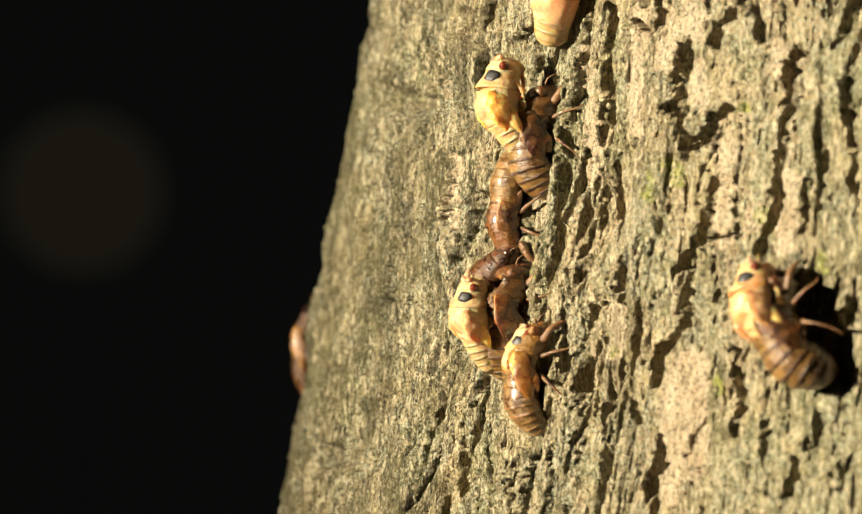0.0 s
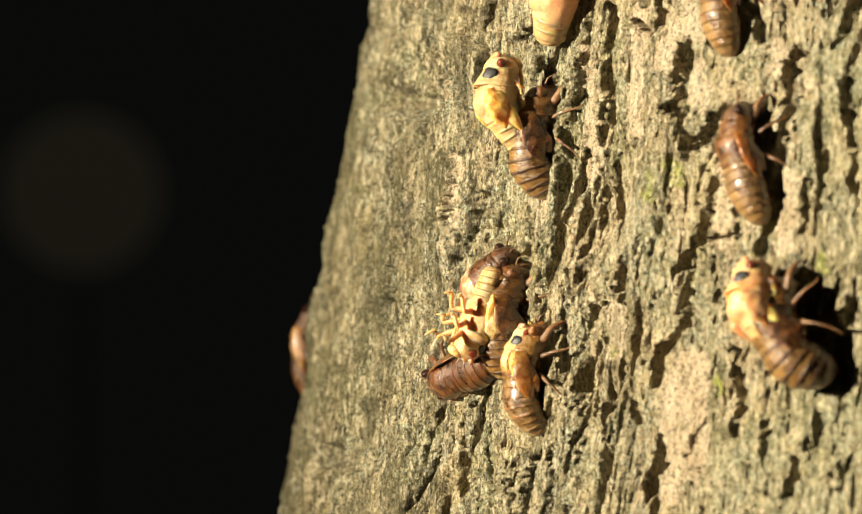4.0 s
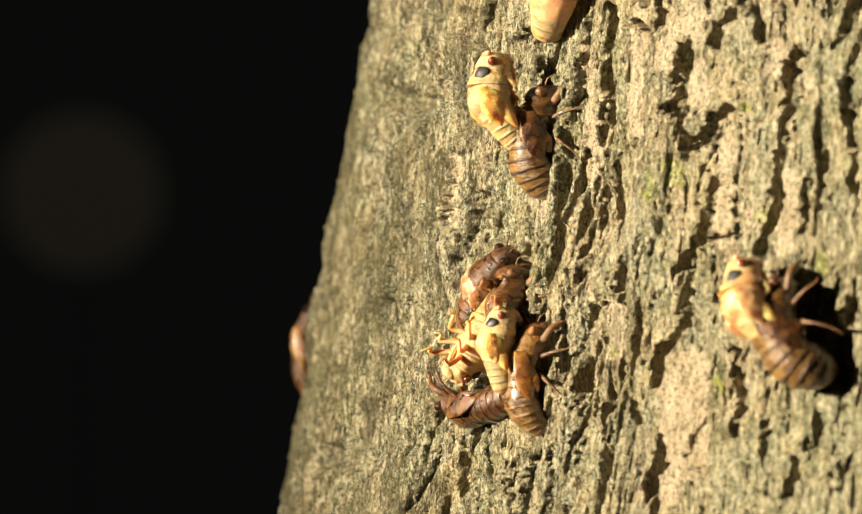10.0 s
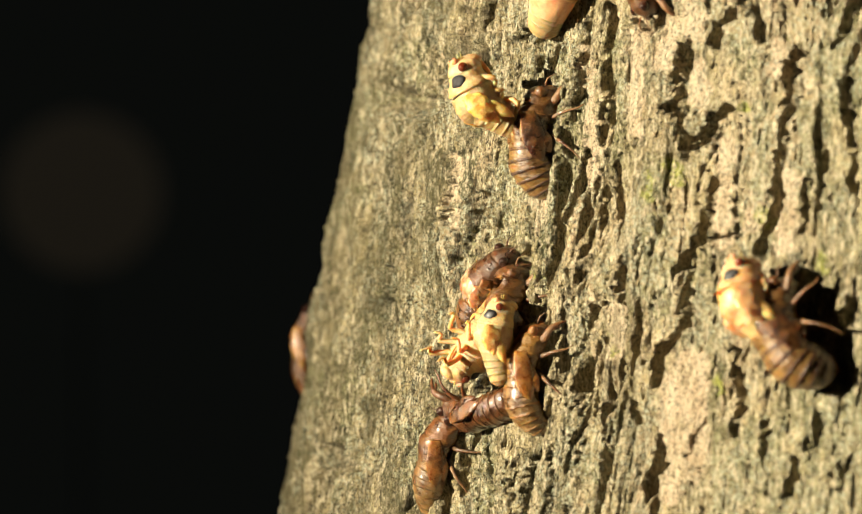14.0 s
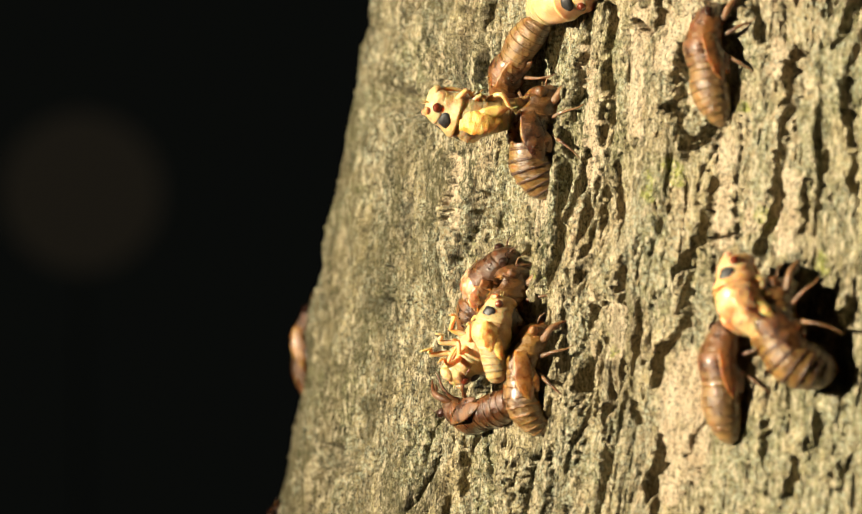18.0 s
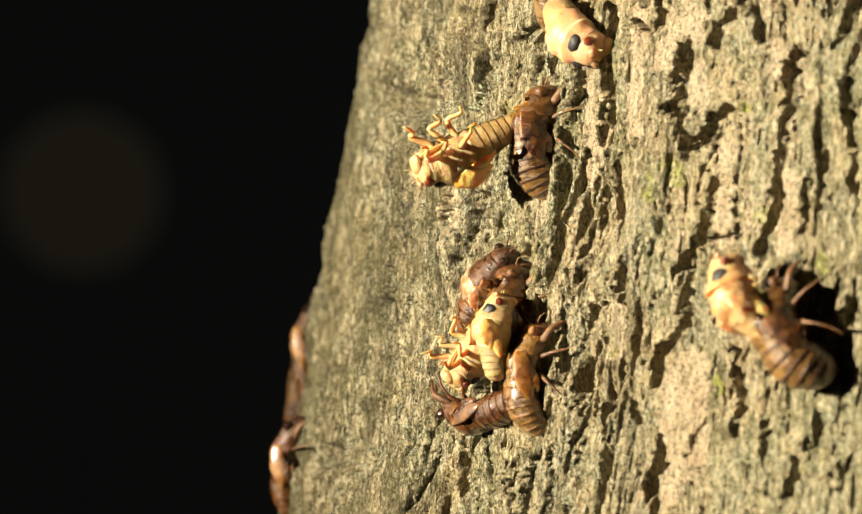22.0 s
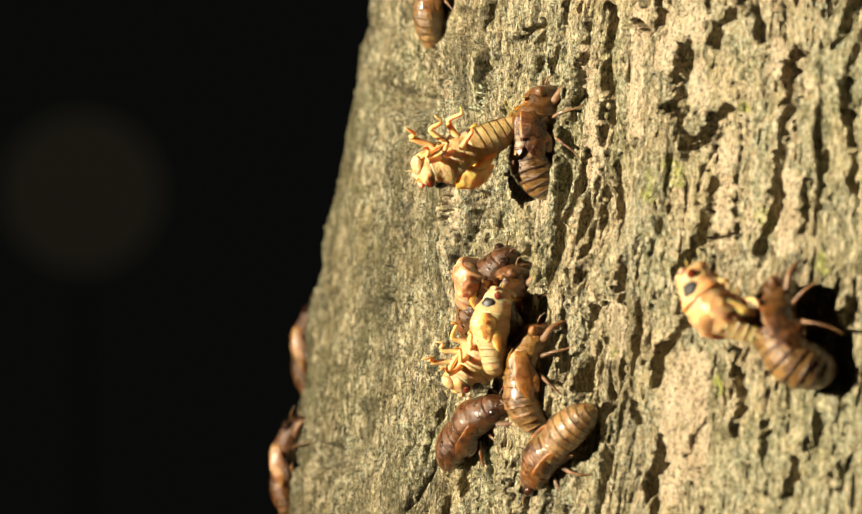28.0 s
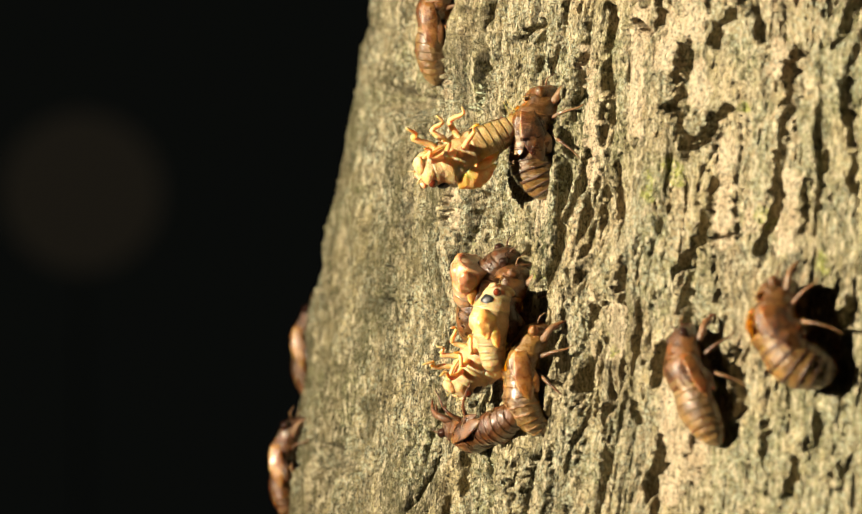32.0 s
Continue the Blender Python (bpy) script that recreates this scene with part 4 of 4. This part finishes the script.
def motions():
    curl(adult_top, (0, 17), (13, 19), (18.1, 30), (18.6, 70), (32, 70), fold=(18.2, 18.6))
    curl(adult_low, (0, 24), (2.3, 24), (3.2, 60), fold=(2.4, 3.4))
    curl(adult_right, (0, 17), (19, 18), (30.2, 24), (30.8, 60), fold=(30.3, 30.8))
    curl(adult_split, (0, 27), (13, 30))
    curl(adult_upper, (0, 24), (32, 24))
    curl(adult_high, (0, 30), (32, 30))
    stay(shell_top, perch(977, 260, 2, -0.6, roll=-30))
    stay(shell_low, perch(922, 585, 6, -1.0))
    stay(split_nymph, perch(955, 690, 4, -0.4, roll=-34))
    stay(shell_right, perch(1424, 616, -20, 4.0, roll=-48))
    stay(nymph_upper, perch(878, 538, 24))
    stay(nymph_edge, perch(646, 656, 3, 0.6, past=22))
    # the top adult leans out, then drops backwards
    emerge(adult_top, shell_top, (0, 916, 182, 8), (3, 914, 178, 9), (9, 906, 172, 12), (13, 882, 176, 28), (14.5, 868, 172, 45), (16.5, 859, 185, 66), (17.6, 852, 200, 78),
           (18.1, 849, 205, 84), (18.2, 862, 190, 74), (18.4, 840, 215, 90, -10), (18.5, 825, 270, 112, -30), (19.2, 823, 284, 118, -44), (23, 821, 286, 116, -44), (32, 827, 287, 117, -44))
    # the low adult falls back in the first seconds and hangs
    emerge(adult_low, shell_low, (0, 862, 572, 12), (1.5, 863, 573, 14), (2.3, 864, 574, 18), (2.6, 858, 572, 70), (3.0, 858, 566, 130), (3.5, 862, 575, 158), (5, 866, 622, 158, -15), (6, 864, 632, 156, -22), (12, 856, 636, 152, -22), (25, 858, 650, 150, -22), (32, 860, 662, 152, -22))
    emerge(adult_split, split_nymph, (0, *within(split_nymph, 4, 4.6), 0), (5, *within(split_nymph, 4.2, 5.0), 0), (9, 914, 628, 0), (12, 908, 612, 0), (17, 903, 602, -2), (24, 902, 594, -4), (28, 900, 586, -4), (32, 898, 580, -4))
    emerge(adult_upper, nymph_upper, (0, *within(nymph_upper, 2, 5), 0), (23, *within(nymph_upper, 2, 5), 0), (28, 866, 502, 0), (32, 862, 495, 0))
    emerge(adult_right, shell_right, (0, 1382, 552, -6), (6, 1372, 548, -4), (9, 1366, 546, -2), (13, 1362, 544, 0), (19, 1352, 538, 4), (23, 1340, 538, 10), (25, 1330, 538, 14), (28, 1298, 550, 26), (30.2, 1294, 556, 32),
           (30.45, 1275, 590, 64), (30.6, 1262, 660, 96), (30.8, 1272, 712, 118), (31, 1278, 702, 117), (31.4, 1286, 704, 120), (31.7, 1300, 702, 124), (31.8, 1285, 800, 126), (31.9, 1270, 1100, 128), (32, 1265, 1400, 128))
    swing(adult_high, (0, 1018, 2, 20, 6, 0, -15), (9, 1015, -2, 24, 6, 0, -15), (14, 1014, -6, 32, 6, 0, -15), (17, 1020, -4, 50, 6, 0, -10), (19, 1026, 12, 98, 6, 0, -20), (20.3, 1028, 20, 112, 6, 0, 10), (20.6, 1040, 56, 132, 6, 0, 40), (22.2, 1046, 66, 138, 6, 0, 44), (22.4, 1046, 54, 130, 6, 5, 40), (22.55, 1060, -60, 70, 6, 0, 0), (22.8, 1070, -330, 0, 6, 0, 0), (32, 1070, -330, 0, 6, 0, 0))
    # nymph that comes down past both skins and lies under the cluster
    track(dark_proto, (0, 950, -170, 185), (0.25, 948, -60, 185), (0.4, 948, 30, 190), (0.6, 935, 70, 195), (0.8, 908, 110, 200), (0.9, 888, 150, 195), (1.0, 886, 190, 180), (1.2, 880, 262, 170), (1.4, 907, 337, 170), (1.6, 919, 354, 175), (1.8, 944, 383, 180), (2.0, 932, 416, 200), (2.2, 870, 480, 215), (2.4, 812, 545, 205), (2.6, 815, 580, 195),
          (2.8, 822, 624, 205), (3.0, 832, 648, 215), (3.5, 836, 660, 235, -20), (4.5, 846, 705, 255, -45), (5.5, 870, 734, 265, -85), (9, 872, 736, 262, -85), (13, 876, 744, 260, -85), (25.5, 880, 754, 258, -85), (26.2, 855, 750, 275), (26.7, 850, 765, 330), (27.2, 848, 782, 395), (28.1, 850, 785, 400), (28.35, 850, 770, 330), (28.7, 872, 764, 270, -75), (32, 880, 780, 255, -85))
    track(crawler(DOWN), (0, 925, 375, 182), (0.2, 944, 408, 185), (0.4, 925, 470, 200), (0.6, 890, 500, 200), (0.8, 862, 570, 190), (1.0, 860, 640, 170), (1.2, 870, 700, 175), (1.4, 857, 795, 185), (1.6, 858, 886, 180), (1.8, 850, 1010, 180), (2.0, 850, 1100, 180))
    track(crawler(UP), (0.5, 1320, 1060, 10), (0.8, 1335, 880, 10), (1.0, 1392, 800, 5), (1.2, 1388, 762, 0), (1.4, 1406, 774, 0), (1.6, 1412, 776, 0), (1.8, 1435, 795, -5), (2.0, 1428, 780, -5), (2.2, 1419, 730, -10), (2.4, 1380, 600, -25), (2.6, 1312, 535, -5), (2.8, 1304, 512, 20), (3.0, 1350, 452, 30), (3.2, 1390, 408, -5), (3.4, 1373, 370, -12), (3.5, 1346, 312, -10), (3.9, 1310, 60, -5), (4.2, 1305, -130, 0))
    track(crawler(UP), (0.9, 1260, 1060, 10), (1.2, 1273, 850, 5), (1.4, 1294, 836, 0), (1.6, 1287, 836, 5), (1.8, 1323, 840, 10), (2.0, 1372, 822, 0), (2.2, 1356, 820, 0), (2.4, 1360, 765, 0), (2.6, 1342, 670, 5), (2.8, 1342, 666, 5), (3.0, 1350, 678, 0), (3.2, 1366, 657, 0), (3.4, 1380, 624, 0), (3.5, 1380, 565, 0), (4.0, 1350, 300, -10), (4.5, 1330, -150, 0))
    track(crawler(UP), (4.6, 840, 1060, 5), (5.0, 815, 620, 0), (5.4, 872, 390, 8), (5.5, 886, 345, 8), (5.6, 905, 290, 8), (5.8, 936, 46, 0), (5.95, 940, -120, 0))
    track(crawler(UP), (4.8, 1160, 1080, 0), (5.2, 1180, 400, 0), (5.5, 1169, 0, 0), (5.6, 1165, -130, 0))
    track(crawler(UP), (6.7, 750, 1110, 15), (7.0, 788, 950, 15), (7.2, 825, 830, 15), (7.5, 815, 690, 10), (7.7, 850, 560, 20), (7.9, 900, 460, 10), (8.0, 911, 410, 5), (8.2, 925, 365, 0), (8.3, 880, 210, -20), (8.4, 880, 80, -5), (8.6, 907, 40, 15), (8.8, 915, -130, 0))
    track(crawler(EDGE), (10.2, 480, 1010, 8), (10.4, 500, 925, 8), (10.5, 515, 886, 8), (10.6, 540, 832, 8), (10.7, 548, 753, 8), (10.8, 560, 640, 8), (10.9, 574, 570, 8), (11.0, 584, 524, 8), (11.1, 592, 487, 8), (11.2, 605, 445, 8), (11.4, 612, 400, 5), (12.2, 604, 398, 2), (12.3, 608, 354, 5), (12.4, 612, 280, 5), (12.5, 622, 212, 8), (12.6, 630, 133, 8), (12.7, 642, 60, 8), (12.8, 652, -20, 8), (12.9, 660, -130, 8), past=5)
    track(crawler(DOWN), (10.4, 1248, -70, 180), (10.5, 1252, 20, 178), (10.6, 1273, 70, 175), (10.8, 1260, 195, 180), (10.9, 1281, 255, 175), (11.1, 1273, 350, 178), (11.3, 1298, 449, 175), (11.4, 1302, 483, 172), (11.6, 1325, 553, 165), (11.8, 1295, 565, 190), (11.9, 1308, 598, 250), (12.0, 1340, 668, 318), (12.1, 1320, 649, 325), (12.2, 1306, 594, 345), (12.4, 1298, 607, 350), (12.5, 1314, 607, 335), (12.6, 1322, 629, 310), (12.7, 1325, 632, 290), (12.8, 1291, 658, 272), (13.0, 1242, 687, 262), (13.2, 1216, 762, 228), (13.3, 1202, 835, 205), (13.5, 1177, 920, 198), (13.7, 1160, 1060, 190))
    track(crawler("brown cicada nymph circling between the pale ones"), (10.7, 960, -70, 120), (10.9, 990, 25, 110), (11.1, 1023, 60, 110), (11.3, 1061, 116, 115), (11.5, 1086, 137, 100), (11.6, 1107, 142, 50), (11.7, 1119, 130, 15), (11.8, 1127, 83, 5), (11.9, 1144, 30, 5), (12.1, 1160, -130, 0))
    track(crawler(UP), (13.6, 750, 1050, 15), (13.8, 765, 925, 15), (14.0, 795, 838, 15), (14.2, 848, 765, 20), (14.5, 880, 690, 10), (15.2, 800, 350, 0), (16.0, 820, -140, 0))
    track(crawler(EDGE), (14.2, 500, 1040, 8), (14.5, 545, 760, 8), (15.2, 600, 400, 8), (16.0, 650, -130, 8))
    track(crawler("brown cicada nymph that wanders round the hanging cicada"), (13.4, 1165, -75, 180), (14.5, 1160, -68, 180), (15.6, 1110, 60, 200), (16.2, 1110, 110, 250), (16.4, 1115, 116, 330), (16.6, 1123, 104, 350), (16.8, 1127, 83, 345), (17.0, 1072, 92, 325), (17.2, 970, 60, 275), (17.4, 996, 85, 260), (17.6, 990, 108, 255), (17.8, 961, 108, 230), (18.0, 940, 115, 205), (18.2, 890, 170, 210), (18.3, 846, 230, 225), (18.4, 830, 300, 235), (18.5, 785, 368, 230), (18.6, 795, 385, 190), (18.8, 820, 399, 120), (19.0, 905, 390, 92), (19.2, 940, 408, 150), (19.4, 953, 416, 178), (19.6, 960, 437, 175), (19.8, 1019, 505, 110), (20.0, 1066, 310, 4), (20.1, 1077, 208, 0), (20.2, 1073, 183, -5), (20.3, 1045, 129, -25), (20.5, 1035, 130, -25), (20.6, 1062, 158, 0), (20.8, 1086, 166, 5), (21.0, 1127, 83, 10), (21.1, 1156, -20, 5), (21.3, 1170, -140, 0), lift=1.0)
    track(crawler(UP), (16.0, 1080, 1060, 0), (16.5, 1098, 491, 8), (16.6, 1136, 458, 15), (16.8, 1177, 366, 10), (17.0, 1219, 279, 10), (17.2, 1223, 125, -5), (17.4, 1194, 50, -10), (17.6, 1180, -130, -5))
    track(crawler("brown cicada nymph climbing over the arched skin"), (15.4, 1340, 1060, 0), (16.2, 1345, 640, 20), (16.5, 1345, 575, 70), (16.6, 1380, 590, 95), (16.8, 1448, 615, 100), (17.0, 1489, 648, 75), (17.2, 1560, 630, 70), (17.4, 1680, 590, 60), lift=2.5)
    track(crawler(UP), (17.2, 1345, 1060, 0), (17.4, 1340, 824, 0), (17.5, 1323, 707, 0), (17.6, 1318, 635, 0), (17.8, 1310, 379, -5), (18.0, 1288, 120, -5), (18.15, 1280, -130, 0))
    track(crawler(UP), (17.6, 1330, 1060, 0), (17.9, 1318, 760, 0), (18.0, 1312, 690, 0), (18.2, 1281, 329, 0), (18.3, 1302, 133, 5), (18.4, 1294, 30, 0), (18.5, 1290, -130, 0))
    track(crawler(EDGE), (16.2, 480, 1000, 8), (16.5, 522, 865, 8), (16.6, 548, 749, 8), (16.8, 570, 620, 8), (17.0, 590, 510, 8), (17.2, 608, 354, 8), (17.4, 626, 183, 8), (17.5, 634, 125, 8), (17.6, 662, 60, 8), (17.75, 680, -130, 5))
    track(crawler(EDGE), (18.0, 470, 1000, 8), (18.2, 515, 861, 8), (18.3, 535, 820, 8), (18.4, 534, 778, 8), (18.5, 545, 707, 8), (18.6, 565, 645, 8), (18.8, 600, 428, 8), (19.0, 634, 165, 6), (19.2, 648, 30, 8), (19.35, 660, -130, 8))
    track(crawler(DOWN), (18.65, 700, -80, 180), (18.8, 699, 30, 180), (19.0, 692, 225, 176), (19.2, 732, 470, 180), (19.4, 703, 720, 192), (19.5, 695, 832, 188), (19.6, 705, 870, 180), (19.75, 700, 1060, 180))
    track(nymph_corner, (19.6, 490, 1040, 5), (19.8, 518, 905, 5), (20.0, 526, 853, 5), (32, 524, 855, 3), lift=2.2)
    track(crawler(UP), (19.6, 1170, 1060, 0), (19.8, 1177, 900, 0), (20.0, 1190, 650, -5), (20.1, 1181, 532, -5), (20.2, 1186, 379, -5), (20.3, 1177, 275, -12), (20.4, 1148, 170, -18), (20.6, 1160, 170, -15), (20.8, 1177, 145, -10), (21.0, 1215, 96, 0), (21.1, 1269, -20, 15), (21.25, 1290, -140, 10))
    track(crawler("brown cicada nymph circling near the trunk's edge"), (19.8, 645, -60, 180), (20.0, 649, 20, 180), (20.2, 650, 67, 180), (20.4, 664, 141, 150), (20.7, 672, 146, 130), (20.9, 691, 140, 70), (21.0, 703, 67, 15), (21.2, 707, -20, 0), (21.4, 707, -140, 0))
    track(crawler(DOWN), (20.75, 770, -70, 170), (20.9, 774, 175, 172), (21.0, 753, 420, 188), (21.1, 761, 553, 180), (21.2, 745, 670, 195), (21.3, 730, 740, 205), (21.4, 682, 870, 200), (21.55, 660, 1060, 190))
    track(crawler(UP), (20.8, 620, 1060, 10), (21.0, 641, 878, 12), (21.1, 678, 740, 20), (21.2, 722, 640, 0), (21.3, 711, 532, -5), (21.4, 724, 387, -5), (21.5, 752, 205, -8), (21.6, 761, 110, -8), (21.75, 770, -130, 0))
    track(crawler(EDGE), (20.7, 660, -120, 186), (20.9, 650, 60, 186), (21.0, 645, 165, 186), (21.1, 632, 262, 186), (21.2, 624, 325, 186), (21.4, 618, 408, 186), (21.6, 610, 478, 186), (21.8, 585, 582, 186), (22.0, 550, 749, 186), (22.15, 505, 900, 186), (22.3, 470, 1060, 186), past=20)
    track(crawler(UP), (20.2, 1700, 690, -60), (20.5, 1550, 605, -45), (20.6, 1502, 545, -38), (20.7, 1485, 495, -30), (20.8, 1439, 424, -28), (20.9, 1419, 300, -5), (21.0, 1423, 150, 5), (21.1, 1456, 104, 15), (21.2, 1489, 122, 5), (21.3, 1489, 118, 0), (21.4, 1481, 75, -10), (21.5, 1437, 50, -30), (21.6, 1425, 5, -35), (21.8, 1330, -75, -60), (22.0, 1250, -140, -60))
    track(crawler(UP), (20.3, 1700, 450, -40), (20.7, 1543, 245, -20), (20.8, 1543, 195, -15), (20.9, 1514, 154, -10), (21.0, 1522, 83, 0), (21.1, 1500, 20, -10), (21.25, 1490, -130, 0))
    track(crawler(DOWN), (22.6, 1440, -90, 180), (22.8, 1456, 45, 178), (22.9, 1481, 216, 178), (23.0, 1492, 405, 180), (23.1, 1496, 445, 182), (23.2, 1498, 500, 195), (23.3, 1508, 574, 190), (23.4, 1489, 636, 205), (23.5, 1477, 652, 215), (23.6, 1455, 678, 228), (23.7, 1458, 715, 235), (23.8, 1442, 785, 252), (23.9, 1385, 824, 262), (24.0, 1318, 861, 257), (24.1, 1248, 915, 255), (24.3, 1180, 1060, 220))
    track(crawler(UP), (23.2, 1700, 520, -30), (23.5, 1539, 283, -22), (23.6, 1514, 255, -28), (23.7, 1480, 100, -15), (23.8, 1478, -10, -5), (23.95, 1475, -140, 0))
    track(crawler(UP), (22.5, 540, 1030, 12), (22.7, 585, 860, 12), (22.8, 632, 799, 12), (22.9, 657, 682, 8), (23.0, 682, 595, 0), (23.1, 703, 507, 5), (23.2, 720, 354, 0), (23.3, 706, 205, -6), (23.4, 692, 75, -5), (23.55, 690, -130, 0))
    track(crawler(UP), (22.8, 520, 1030, 10), (23.0, 600, 768, 5), (23.1, 645, 591, 8), (23.2, 678, 428, 5), (23.3, 700, 320, 0), (23.4, 720, 262, 5), (23.5, 761, 175, 12), (23.6, 799, 80, 10), (23.7, 832, 5, 10), (23.85, 850, -140, 5))
    track(crawler(UP), (24.1, 540, 1050, 8), (24.3, 590, 870, 5), (24.4, 580, 815, 5), (24.5, 595, 699, 5), (24.6, 618, 591, 8), (24.7, 670, 495, 8), (24.8, 698, 430, 0), (24.9, 708, 368, -5), (25.0, 718, 324, -5), (25.1, 736, 245, 5), (25.2, 761, 116, 0), (25.35, 830, 10, 20), (25.5, 885, -30, 20), (25.8, 900, -140, 10))
    track(crawler(EDGE), (24.6, 660, -60, 186), (24.85, 640, 180, 186), (25.0, 628, 325, 186), (25.1, 614, 387, 186), (25.2, 604, 491, 186), (25.4, 580, 657, 186), (25.6, 560, 760, 186), (26.2, 480, 1060, 186), past=20)
    track(nymph_ceiling, (26.5, 786, -90, 8), (28, 789, -8, 8), (29, 790, 12, 8), (30, 790, 32, 8), (32, 793, 52, 8))
    track(crawler(UP), (26.4, 1200, 1050, 0), (27.0, 1270, 500, 5), (27.5, 1281, 55, -5), (27.65, 1280, -130, 0))
    track(crawler("pale reddish-brown nymph crawling down beside the cluster"), (26.4, 1190, -120, 190), (27.0, 1130, 260, 190), (27.5, 1096, 520, 198), (27.6, 1065, 616, 195), (27.7, 1037, 725, 202), (27.8, 1036, 757, 206), (28.0, 1008, 815, 216), (28.1, 994, 832, 232), (28.2, 975, 844, 250), (28.4, 970, 844, 265), (28.6, 948, 857, 278), (28.8, 919, 850, 282), (28.9, 900, 905, 250), (29.05, 880, 1060, 210))
    track(crawler("reddish-brown nymph that climbs over the arched skin"), (28.8, 1640, 50, 200), (29.6, 1545, 195, 200), (30.0, 1504, 320, 208), (30.1, 1485, 362, 215), (30.2, 1456, 416, 230), (30.3, 1419, 495, 260), (30.4, 1356, 585, 278), (30.5, 1306, 632, 285), (30.6, 1262, 690, 300), (30.7, 1240, 745, 320), (31.0, 1228, 752, 346), (31.2, 1232, 768, 348), (31.4, 1248, 802, 346), (31.7, 1252, 858, 350), (31.85, 1275, 830, 348), (32, 1258, 702, 345), lift=1.0)
    track(nymph_proto, (0, 1020, -130, 10), (19, 1020, -130, 10), (20.3, 1018, -105, 10), (20.6, 1012, -48, 12), (22.2, 1014, -40, 12), (22.4, 1014, -55, 10), (22.55, 1040, -160, 5), (22.8, 1060, -420, 0), (32, 1060, -420, 0))


motions()
